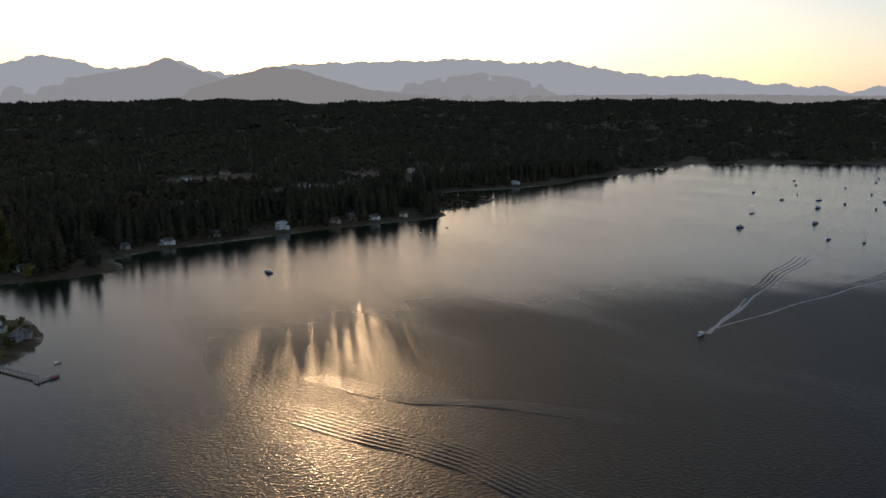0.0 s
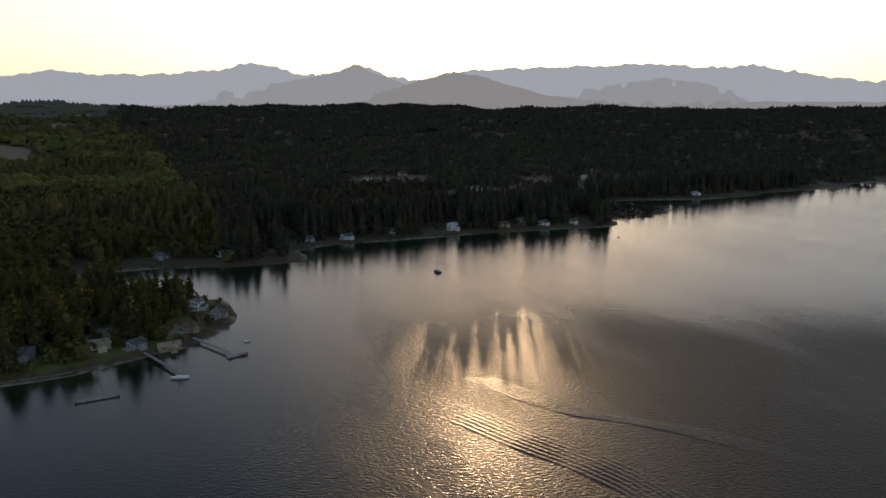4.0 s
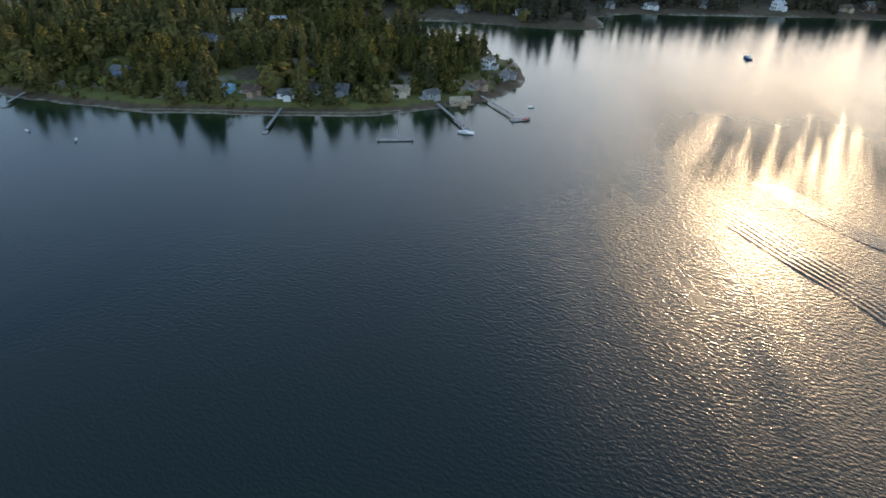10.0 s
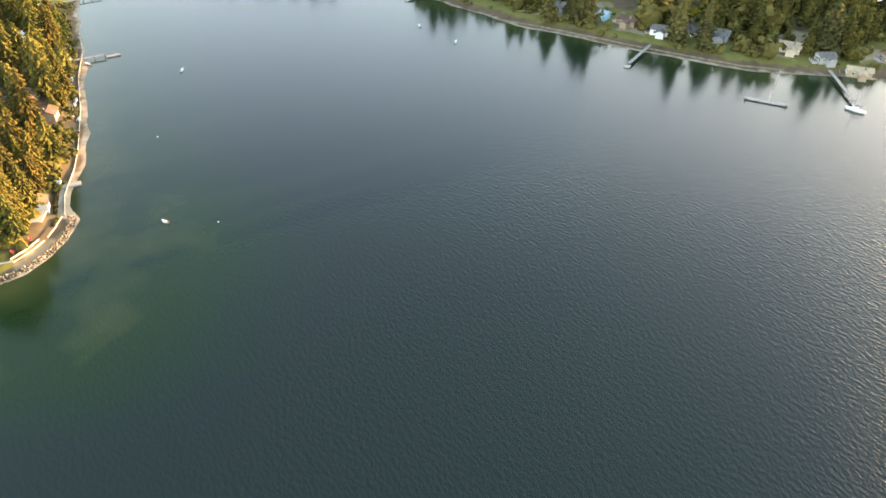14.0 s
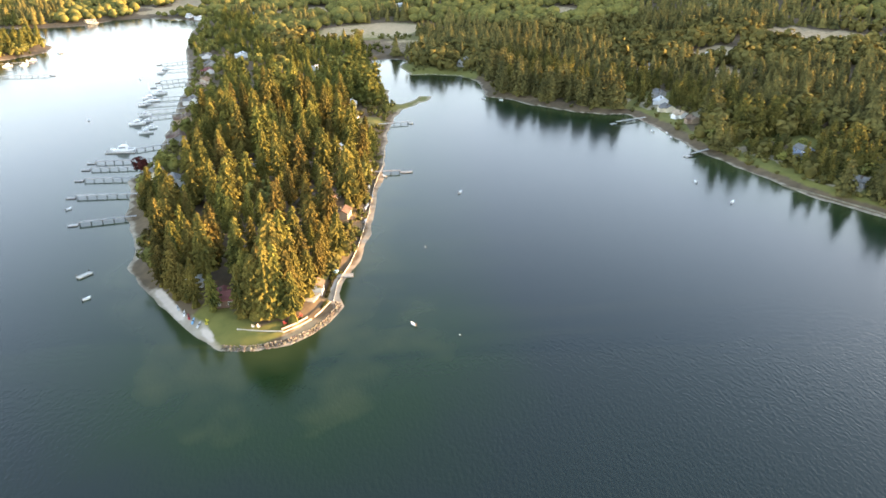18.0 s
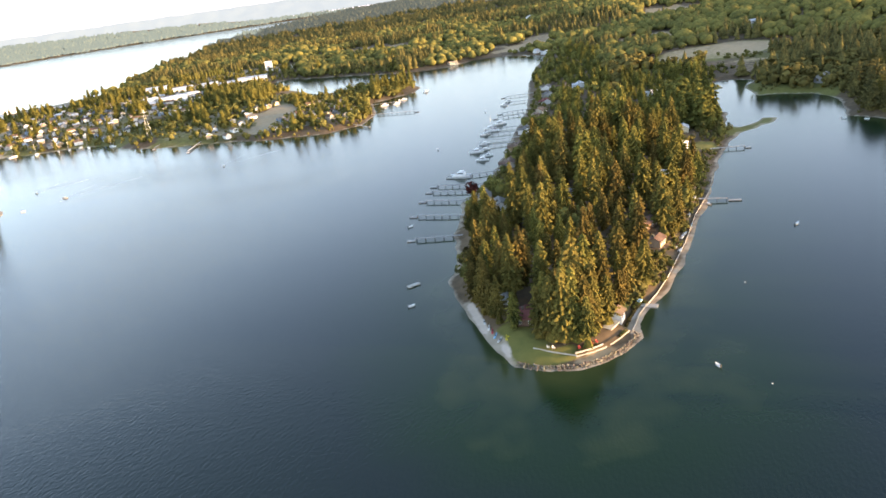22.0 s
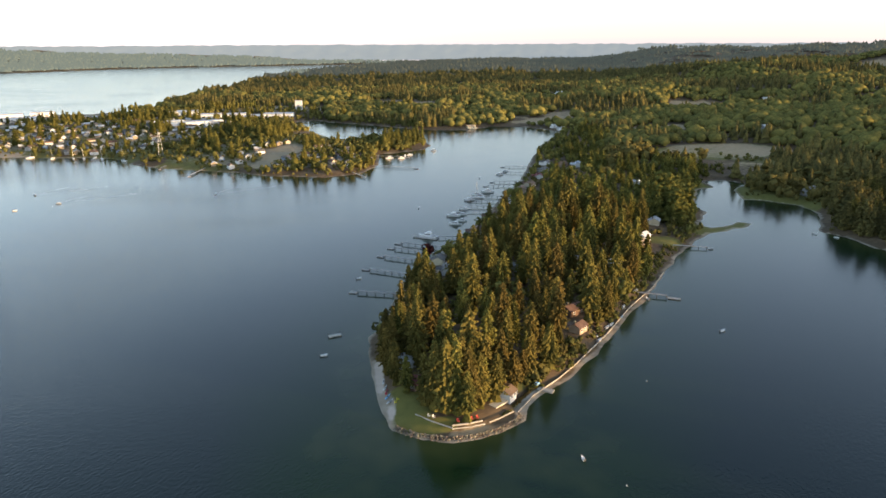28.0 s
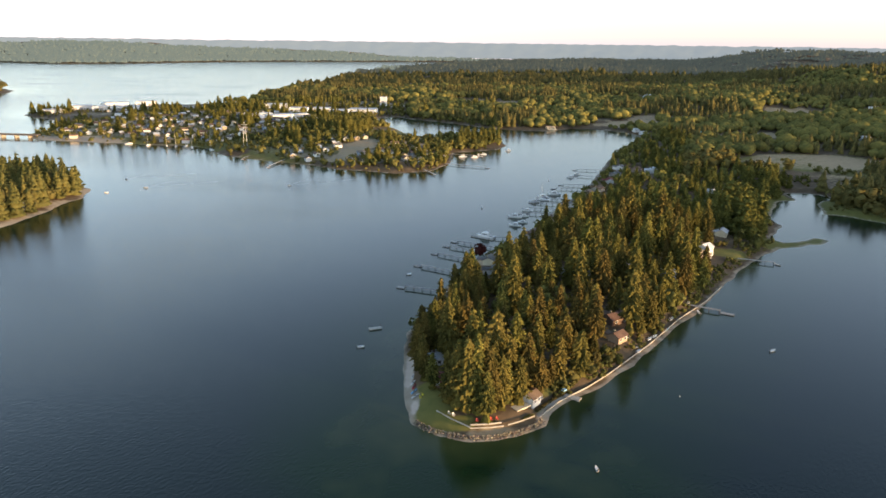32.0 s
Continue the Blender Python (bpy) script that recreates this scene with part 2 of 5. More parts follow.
    st = n.new("ShaderNodeMath")
    st.operation = "MULTIPLY"
    l.new(calm.outputs[0], st.inputs[0])
    l.new(wind.outputs[0], st.inputs[1])
    bn = n.new("ShaderNodeBump")
    bn.inputs["Distance"].default_value = 0.44
    l.new(st.outputs[0], bn.inputs["Strength"])
    blur = n.new("ShaderNodeMapRange")        # the finest ripples, too small to draw, roughen the windy water
    blur.interpolation_type = "SMOOTHSTEP"
    blur.inputs["From Min"].default_value, blur.inputs["From Max"].default_value = 0.30, 0.80
    blur.inputs["To Min"].default_value, blur.inputs["To Max"].default_value = 0.15, 0.52
    l.new(st.outputs[0], blur.inputs["Value"])
    l.new(blur.outputs[0], b.inputs["Roughness"])
    l.new(total, bn.inputs["Height"])
    l.new(bn.outputs[0], b.inputs["Normal"])
    return m


def haze_glow_material(name, colour, glow, strength):
    """Far slopes and woods, the air's haze painted in as emission."""
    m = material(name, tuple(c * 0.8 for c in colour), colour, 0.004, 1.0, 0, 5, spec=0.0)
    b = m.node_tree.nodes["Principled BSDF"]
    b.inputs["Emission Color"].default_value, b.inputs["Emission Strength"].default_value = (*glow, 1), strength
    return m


M_GROUND, M_WATER = ground_material(), water_material()

# ---- helpers for building ----


def part(name, bm, mat, parent=None, label=""):
    me = bpy.data.meshes.new(name)
    bm.to_mesh(me)
    bm.free()
    me.materials.append(mat)
    ob = new(name, me)
    ob.parent = parent
    if label:
        ob["label"] = label
    return ob


def sheet(name, verts, faces, mat, parent=None, smooth=False):
    """A mesh object from arrays."""
    me = bpy.data.meshes.new(name)
    me.from_pydata([tuple(v) for v in verts], [], [tuple(f) for f in faces])
    me.materials.append(mat)
    if smooth:
        me.polygons.foreach_set("use_smooth", [True] * len(me.polygons))
    me.update()
    ob = new(name, me)
    ob.parent = parent
    return ob


def thing(name, x, y, z=0.0, turn=0.0, size=1.0):
    ob = new(name)
    ob.matrix_world = pose(x, y, z, 0, 0, turn) @ Matrix.Scale(size, 4)
    return ob


# ---- the plan: shores in metres, inland to the east and north ----
NORTH_COAST = [(900, 6000), (330, 4700), (70, 4000), (-190, 3250), (-340, 2620), (-386, 1809), (-409, 1540), (-392, 1409), (-478, 1331), (-573, 1329), (-685, 1170), (-663, 1108), (-584, 1052), (-545, 1026), (-526, 891), (-504, 850)]
TOWN_SHORE = [(-453, 835), (-388, 826), (-336, 812), (-302, 811), (-269, 791), (-235, 744), (-199, 721), (-159, 703), (-128, 688), (-102, 668), (-74, 661), (-46, 651), (-14, 665), (5, 709)]
NECK_SHORE = [(9, 785), (35, 796), (62, 812), (75, 845), (70, 880), (8, 892), (-44, 925), (-76, 1010), (-100, 1075), (-122, 1140), (-75, 1165), (-50, 1128), (-25, 1112), (30, 1062), (76, 1011), (140, 998), (186, 1030), (227, 1027), (262, 985)]
WEST_BANK = [(272, 946), (223, 855), (175, 735), (142, 639), (119, 578), (88, 513), (48, 423), (33, 397), (16, 375), (10, 352), (1, 331), (-3, 305), (-6, 290), (-14, 275), (-14, 251), (-13, 229), (-11, 213), (-9, 202)]
POINT = [(-3, 197), (2, 194), (9, 192), (17, 193), (25, 196), (34, 202), (35.6, 209), (42, 217), (47, 221), (57, 228.2)]
EAST_BANK = [(79.6, 254.5), (99, 281), (122, 309), (144, 340), (168, 372), (195, 402), (207, 413), (216, 416), (236, 423), (250, 433), (243, 437), (236, 430), (216, 424)]
LAGOON = [(212, 436), (236, 471), (235, 490), (269, 550), (286, 553), (289, 581), (312, 583), (324, 564), (298, 540), (287, 506), (300, 500), (317, 479), (314, 451), (297, 425), (283, 406)]
HOUSE_SHORE = [(292, 386), (291, 368), (300, 337), (313, 317), (325, 308), (315, 281), (299, 249), (288, 230), (285, 216), (278, 195), (274, 176), (267, 157), (267, 129), (265, 103), (264, 70), (264, 43), (269, 26), (275, 12), (282, -9), (292, -22), (313, -37), (328, -44), (352, -43), (366, -37)]
COVE = [(374, -24), (388, -2), (408, 12), (456, 52), (472, 45), (472, 11), (470, -11), (450, -74), (450, -113), (466, -120)]
SOUTH_SHORE = [(491, -119), (505, -153), (501, -205), (498, -259), (496, -318), (490, -376), (477, -433), (489, -450), (521, -471), (517, -508), (520, -534), (532, -561), (556, -567), (600, -545), (640, -570), (599, -660), (592, -770), (614, -822), (617, -881), (607, -973), (643, -1050), (643, -1150), (627, -1241), (552, -1293), (523, -1346), (398, -1458), (250, -1620), (0, -2200), (-500, -3200), (-1400, -6000)]
MAINLAND = NORTH_COAST + TOWN_SHORE + NECK_SHORE + WEST_BANK + POINT + EAST_BANK + LAGOON + HOUSE_SHORE + COVE + SOUTH_SHORE + [(6000, -6000), (6000, 6000)]
WEST_POINT = [(-290, 437), (-284, 473), (-285, 505), (-283, 529), (-287, 550), (-298, 565), (-317, 583), (-359, 598), (-420, 620), (-620, 640), (-700, 420), (-420, 300)]
FAR_SHORE = [(-6000, 1500), (-3200, 2900), (-2160, 3471), (-1819, 3346), (-1518, 3573), (-1335, 3863), (-947, 4167), (-600, 4290), (-390, 4400), (-100, 4500), (150, 4560), (320, 4640), (320, 6000), (-6000, 6000)]
ISLET = [(-1150, 1650), (-1000, 1530), (-957, 1545), (-975, 1600), (-1050, 1690), (-1200, 1720)]
LANDS = (MAINLAND, WEST_POINT, FAR_SHORE, ISLET)


def inland(x, y):
    """Metres from the shore, above zero on land."""
    shape = np.shape(x)
    x, y = np.ravel(np.asarray(x, float)), np.ravel(np.asarray(y, float))
    best = np.full(x.shape, -1e9)
    for land in LANDS:
        d2, inside = np.full(x.shape, 1e18), np.zeros(x.shape, bool)
        for (ax, ay), (bx, by) in zip(land, land[1:] + land[:1]):
            ex, ey = bx - ax, by - ay
            k = np.clip(((x - ax) * ex + (y - ay) * ey) / (ex * ex + ey * ey), 0, 1)
            d2 = np.minimum(d2, (x - ax - k * ex) ** 2 + (y - ay - k * ey) ** 2)
            if ay != by:
                inside ^= ((ay > y) != (by > y)) & (x < ax + (y - ay) * ex / ey)
        best = np.maximum(best, np.where(inside, 1, -1) * np.sqrt(d2))
    return best.reshape(shape)


def ease(a, b, v):
    k = np.clip((v - a) / (b - a), 0, 1)
    return k * k * (3 - 2 * k)


def blob(x, y, cx, cy, rx, ry, turn=0.0):
    """One inside an oval, falling to zero at its edge."""
    c, s = math.cos(radians(turn)), math.sin(radians(turn))
    u, v = ((x - cx) * c + (y - cy) * s) / rx, ((y - cy) * c - (x - cx) * s) / ry
    return 1 - ease(0.75, 1.1, np.hypot(u, v))


def ripple(x, y, size, seed=0.0):
    """Smooth numbers of about -1 to 1 with humps of that size."""
    a, b = x / size + seed, y / size - seed * 1.7
    return (np.sin(a * 2.1 + np.sin(b * 1.3 + seed)) + np.sin(b * 2.3 + 1.7 * np.sin(a * 0.9)) + np.sin((a + b) * 1.4 + 2.0) * 0.8 + np.sin((a - 1.3 * b) * 3.1 + 0.4) * 0.4) / 3.2


def height(x, y, d):
    """The land's height over the sea, from the place and its distance to the shore."""
    low = 0.15 + 2.3 * ease(2, 9, d) + (0.05 + 0.05 * blob(x, y, -250, 880, 300, 260)) * np.clip(d - 6, 0, 90)
    far = np.hypot(x, y)
    north = ease(-100, 300, y)
    hills = ease(120, 1400 - 500 * north, d) * (48 - 4 * north + 24 * ripple(x, y, 420, 3.0) + (15 + 10 * north) * ripple(x, y, 150, 1.0)) + 14 * ease(30, 160, d) * blob(x, y, 640, -450, 260, 520) + ease(90, 400, d) * 7 * (1 + ripple(x, y, 110, 5.0))
    hills += ease(2600, 4600, far) * ease(60, 500, d) * (26 + 8 * (x < -200) + 12 * ripple(x, y, 500, 8.0))
    hills = hills * (1 - 0.8 * ease(1150, 1700, y) * ease(-110, -30, x + 340 - 0.32 * (y - 2620)) * (1 - ease(450, 1100, x - 0.35 * (y - 1700))))      # low land along the sound
    field = np.exp(-(((x - 375) / 110) ** 2 + ((y - 690) / 110) ** 2) ** 2)
    return np.where(d > 0, low + hills * (1 - field), np.maximum(0.15 + d * 0.12, -7))


# ---- ground and water ----


def lines(lo, hi, fine, ends):
    out = list(np.arange(lo, hi + 0.1, fine))
    for sign, start, seq in ((1, hi, out), (-1, lo, None)):
        step, v, run = fine, start, []
        while abs(v) < ends:
            step = min(step * 1.045, 75)
            v += sign * step
            run.append(v)
        out = out + run if sign > 0 else run[::-1] + out
    return np.array(out)


def terrain():
    gx, gy = np.meshgrid(lines(-60, 340, 3.0, 4700), lines(150, 620, 3.0, 4700))
    d = inland(gx, gy)
    d = np.where(np.abs(d) < 60, d + 1.2 * ripple(gx, gy, 7, 2.0) * ease(3, 14, np.hypot(gx - 12, gy - 200) / 6), d)
    z = height(gx, gy, d)
    ny, nx = gx.shape
    keep = np.hypot(gx, gy) < 4720
    idx = np.arange(nx * ny).reshape(ny, nx)
    quads = np.stack([idx[:-1, :-1], idx[:-1, 1:], idx[1:, 1:], idx[1:, :-1]], -1)[keep[:-1, :-1] & keep[1:, 1:]]
    ground = sheet("ground", np.stack([gx, gy, z], -1).reshape(-1, 3), quads.reshape(-1, 4).tolist(), M_GROUND, smooth=True)
    tagged(ground, "wooded land with pebble beaches and dry fields", "ground", kind="structure")
    lawn, field, town, beach, shell = cover(gx, gy, d)
    for name, values in (("lawn", lawn), ("field", field), ("town", town), ("beach", beach), ("shell", shell)):
        a = ground.data.attributes.new(name, "FLOAT", "POINT")
        a.data.foreach_set("value", np.ravel(values).astype(np.float32))
    gx, gy = np.meshgrid(lines(-60, 340, 9.0, 4700), lines(150, 620, 9.0, 4700))
    d = inland(gx, gy)
    ny, nx = gx.shape
    keep = np.hypot(gx, gy) < 4720
    idx = np.arange(nx * ny).reshape(ny, nx)
    quads = np.stack([idx[:-1, :-1], idx[:-1, 1:], idx[1:, 1:], idx[1:, :-1]], -1)[keep[:-1, :-1] & keep[1:, 1:]]
    sea = sheet("water", np.stack([gx, gy, np.zeros_like(gx)], -1).reshape(-1, 3)[:, :], quads.reshape(-1, 4).tolist(), M_WATER)
    a = sea.data.attributes.new("offshore", "FLOAT", "POINT")
    lee = 0.27 + 0.73 * ease(120, 300, (500 - gx) * 0.87 + (gy + 200) * 0.49)     # the evening breeze freshens away from the sunward shore
    a.data.foreach_set("value", np.ravel(lee * (1 - (0.75 - 0.13 * ease(-20, 140, -gx)) * ease(-150, 30, gy)) * np.clip(-d / 140, 0, 1) ** 0.7).astype(np.float32))
    a = sea.data.attributes.new("shoal", "FLOAT", "POINT")
    a.data.foreach_set("value", np.ravel(np.minimum(-d, np.maximum(14, -d - 70 * np.exp(-((gx - 12) / 42) ** 2 - ((gy - 176) / 24) ** 2) - 26 * np.exp(-((gx - 25) / 75) ** 2 - ((gy - 115) / 60) ** 2)))).astype(np.float32))
    tagged(sea, "dark green rippled sea water in the evening", "water", kind="structure")


FIELDS = [(375, 706, 82, 58, 12), (-96, 745, 21, 58, -15), (279, 1052, 58, 30, 0), (520, 370, 35, 22, 0), (569, 1147, 55, 50, 20), (465, 320, 26, 14, 30), (433, 372, 16, 12, 0), (-420, 940, 34, 16, 20), (600, -215, 60, 20, 70), (640, -400, 80, 24, 80), (720, -560, 90, 30, 60), (760, -300, 70, 26, 75), (430, 130, 40, 14, 80), (332, 618, 60, 34, 25)]


def fields(x, y, some):
    """Open fields with wandering edges."""
    u, v = x + 11 * ripple(x, y, 24, 1.0) + 4 * ripple(x, y, 8, 3.0), y + 11 * ripple(x, y, 27, 5.0)
    out = np.zeros_like(x)
    for f in some:
        out = np.maximum(out, blob(u, v, *f))
    return out


def clearing(x, y):
    """Small fields cut out of the woods on the hills."""
    return (ripple(x, y, 95, 21.0) > 0.52) & (np.hypot(x - 100, y - 300) > 420) & (y > 60) & (x > -720) & (ripple(x, y, 31, 2.0) > -0.5)


def cover(x, y, d):
    lawn = np.maximum(blob(x, y, -4, 211, 8, 17, 10), blob(x, y, 4, 199, 9, 4, 5))
    lawn = np.maximum(lawn, ease(4, 8, d) * (1 - ease(14, 22, d)) * blob(x, y, 285, 110, 40, 130))
    lawn = np.maximum(lawn, 0.75 * blob(x, y, 44, 228, 15, 2.6, 45))
    lawn = np.maximum(lawn, 0.7 * blob(x, y, 168, 392, 14, 10) + 0.6 * blob(x, y, 620, 640, 300, 260) * (ripple(x, y, 90, 4.0) > 0.1))
    lawn = np.maximum(lawn, 0.9 * np.maximum(blob(x, y, 38, 214.5, 9, 2.4, 50), np.maximum(blob(x, y, 226, 427, 36, 15, 25), np.maximum(blob(x, y, 312, 505, 45, 50), blob(x, y, 250, 545, 40, 45)))))
    lawn = np.maximum(lawn, 0.75 * ease(4, 9, d) * (1 - ease(75, 95, d)) * np.maximum(blob(x, y, 300, 90, 90, 190), blob(x, y, 345, 290, 60, 70)) * (ripple(x, y, 17, 7.0) > -0.35))
    field = fields(x, y, FIELDS[:-1])
    field = np.maximum(field, 0.6 * clearing(x, y) * (d > 60))
    town = 0.62 * np.maximum(np.maximum(blob(x, y, -330, 950, 180, 150, 20), blob(x, y, -110, 760, 110, 110)), blob(x, y, -520, 1190, 190, 110, 30))
    town = np.maximum(town, 0.9 * blob(x, y, -190, 1300, 170, 60, 0)) * (0.62 + 0.38 * (ripple(x, y, 14, 9.0) > 0.1)) * ease(8, 20, d)
    lawn = np.maximum(lawn, 0.62 * blob(x, y, -300, 900, 330, 280) * (ripple(x, y, 40, 2.0) > -0.4))
    beach = np.maximum(0.58 * (1 - ease(0.5, 2.6, d)), 0.56 * blob(x, y, 30, 300, 160, 130) * (1 - ease(0.4, 1.8, d)))
    beach = np.maximum(beach, 1.0 * blob(x, y, -12, 226, 6.0, 30, -3) * (1 - ease(2.6, 4.2, d)))
    beach = np.maximum(beach, 0.8 * blob(x, y, 35, 212, 6, 14, -40) * (1 - ease(2, 3.6, d)))
    beach = np.maximum(beach, blob(x, y, -450, 840, 75, 22, -10) * (1 - ease(16, 22, d)))
    beach = np.maximum(beach, blob(x, y, -285, 500, 40, 100) * (1 - ease(2.5, 5, d)))
    lawn = lawn * (1 - blob(x, y, 20, 196, 14, 4.2, 12))
    field = np.maximum(field, 0.7 * blob(x, y, 20, 196, 15, 4.2, 12))
    shell = np.maximum(blob(x, y, -12, 226, 6.0, 30, -3) * (1 - ease(1.7, 3.0, d)), 0.7 * blob(x, y, 35, 213, 5, 12, -40) * (1 - ease(1.6, 3.0, d))) * ease(-0.2, 1.2, d)
    field = np.maximum(field, 0.55 * blob(x, y, 335, 612, 66, 38, 25) * (0.6 + 0.5 * ripple(x, y, 22, 6.0)))
    field = np.where((x > 280) & (y > 640) & (y < 780) & (x < 470), field * np.clip(0.54 + 0.0022 * (x - 330) + 0.12 * ripple(x, y, 30, 2.0), 0.2, 1), field)
    lawn = np.maximum(lawn, 0.8 * blob(x, y, 375, 706, 82, 58, 12))
    # sunward fields toned down in colour, as they lie backlit
    field = np.where(y < -60, 0.42 * field, field)
    yard = ripple(x, y, 13, 4.0) > 0.05
    town = np.maximum(town, 0.7 * yard * ease(10, 14, d) * (1 - ease(40, 55, d)) * np.maximum(blob(x, y, 290, 80, 60, 170), blob(x, y, 345, 290, 40, 50)))
    return lawn, field, town, beach, shell


terrain()

# ---- far mountains ----
SKYLINE = [(60, 0.3), (77, 0.9), (82, 1.45), (86.6, 2.25), (89, 1.95), (94, 2.15), (98, 2.5), (100.8, 3.15), (102.5, 2.7), (104.6, 2.25), (106.5, 2.35), (108.8, 3.1), (111, 2.4), (112.8, 1.95), (115, 2.15), (116.6, 2.6), (123, 2.95), (128, 3.05), (133, 3.2), (137, 2.85), (139.3, 3.0), (142, 2.5), (147.5, 1.6), (150, 1.9), (155, 1.0), (158.6, 0.9), (160, 0.5), (162, 0.85), (175, 0.4)]


def ridge(name, radius, lift, rough, mat, lo=60, hi=176, seed=0.0, foot=40):
    """A mountain range seen over the land: crest heights as angles over the eye, slopes running down towards the viewer."""
    b = np.linspace(lo, hi, 700)
    crest = lift(b) + rough * (0.5 * ripple(b * 10, b * 3, 9, seed) + 0.3 * ripple(b * 10, b * 5, 3.1, seed + 2) + 0.2 * ripple(b * 10, b * 7, 1.3, seed + 4) + 0.6 * (0.4 - np.abs(ripple(b * 10, b * 2, 11.0, seed + 6))))
    rows = []
    for k in range(9):
        v = k / 8
        r = radius - 140 * (1 - v) + 12 * ripple(b * 10, b * 0 + v * 30, 6, seed)
        z = foot + (120 + radius * np.tan(np.radians(crest)) - foot) * v ** 1.1
        rows.append(np.stack([r * np.sin(np.radians(b)), r * np.cos(np.radians(b)), z], -1))
    n = len(b)
    faces = [(k * n + i, k * n + i + 1, (k + 1) * n + i + 1, (k + 1) * n + i) for k in range(8) for i in range(n - 1)]
    return sheet(name, np.concatenate(rows), faces, mat, smooth=True)


MIDDLE = [(60, 0.1), (90, -0.1), (95, 0.1), (98, 0.9), (102, 1.5), (104.5, 2.0), (106.5, 2.3), (108.6, 3.1), (110, 2.5), (112, 1.9), (114, 1.0), (117, 0.5), (124, 0.8), (127.5, 1.3), (130, 1.7), (133, 2.1), (136, 1.7), (139, 1.0), (142, 0.5), (150, 0.3), (176, 0.1)]
NEAREST = [(60, -0.2), (107, -0.2), (109, 0.5), (112, 1.3), (114.5, 2.1), (116.8, 2.6), (118.5, 2.3), (121, 1.6), (124, 0.8), (127, 0.4), (140, 0.3), (152, 0.35), (176, 0.0)]
# emission paints the haze: palest on the far range, warmer on the nearer
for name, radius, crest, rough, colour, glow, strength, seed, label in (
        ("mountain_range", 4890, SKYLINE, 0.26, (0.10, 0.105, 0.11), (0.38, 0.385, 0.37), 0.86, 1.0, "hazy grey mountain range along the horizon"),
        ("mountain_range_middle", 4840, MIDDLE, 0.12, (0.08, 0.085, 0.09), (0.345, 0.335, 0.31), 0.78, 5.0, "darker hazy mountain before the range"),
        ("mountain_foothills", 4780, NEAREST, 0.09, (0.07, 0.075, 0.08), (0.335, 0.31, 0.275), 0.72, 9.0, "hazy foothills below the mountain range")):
    tagged(ridge(name, radius, lambda b: np.interp(b, [p[0] for p in crest], [p[1] for p in crest]), rough, haze_glow_material(name + "_slopes_haze_glow", colour, glow, strength), seed=seed), label, "mountains", kind="structure")

# the pale haze over the horizon hills is emission in their material
M_FAR_HILL = haze_glow_material("far_hills_haze_glow", (0.05, 0.06, 0.055), (0.30, 0.33, 0.33), 0.36)
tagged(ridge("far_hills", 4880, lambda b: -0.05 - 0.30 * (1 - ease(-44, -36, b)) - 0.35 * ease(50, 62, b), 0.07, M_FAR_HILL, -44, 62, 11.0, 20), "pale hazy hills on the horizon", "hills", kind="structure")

# ---- woods ----


def fir_crown(rng, tall, wide, whorls, arms, lift=0.10, tufts=2):
    """Whorls of boughs round a stem, each bough a row of drooping tufts: vertices and triangles."""
    verts, tris = [], []
    lean = rng.uniform(-0.02, 0.02, 2) * tall
    for k in range(whorls):
        v = (k + rng.uniform(0, 0.7)) / whorls
        z = tall * (lift + (1 - lift) * v)
        reach = wide * min(1.0, (1 - v) ** 0.64 * 1.04) * (0.72 + 0.28 * min(1, v * 5)) * rng.uniform(0.72, 1.15) + 0.25
        turn = rng.uniform(0, 6.28)
        n = max(3, round(arms * (0.55 + 0.45 * (1 - v))))
        for a in range(n):
            w = turn + 6.2832 * (a + rng.uniform(-0.35, 0.35)) / n
            r = reach * rng.uniform(0.55, 1.15)
            c, s = math.cos(w), math.sin(w)
            ox, oy = lean * v
            for u in range(tufts):
                f = (u + 0.75) / (tufts - 0.1)
                rr = r * min(1.0, f) * rng.uniform(0.85, 1.05)
                px, py, pz = ox + c * rr, oy + s * rr, z - 0.22 * rr + rng.uniform(-0.2, 0.2)
                size = (0.42 * wide / tufts * (0.5 + 0.5 * (1 - v)) + 0.3) * rng.uniform(0.7, 1.35) * (0.62 if tufts == 1 else 1.0)
                i = len(verts)
                verts.append((px - c * size * 0.3, py - s * size * 0.3, pz + size * 0.85))
                b0 = w + rng.uniform(-0.4, 0.4)
                for q in (-1.9, 0.0, 1.9):
                    verts.append((px + math.cos(b0 + q) * size * 1.15, py + math.sin(b0 + q) * size * 1.15, pz - size * rng.uniform(0.25, 0.8)))
                tris += [(i, i + 1, i + 2), (i, i + 2, i + 3), (i, i + 3, i + 1)]
    i = len(verts)
    ox, oy = lean
    t = 0.05 * wide
    verts += [(ox, oy, tall * 1.04), (ox + t, oy, tall * 0.93), (ox - t * 0.6, oy + t, tall * 0.93), (ox - t * 0.5, oy - t, tall * 0.93)]
    tris += [(i, i + 1, i + 2), (i, i + 2, i + 3), (i, i + 3, i + 1)]
    return np.array(verts), np.array(tris)


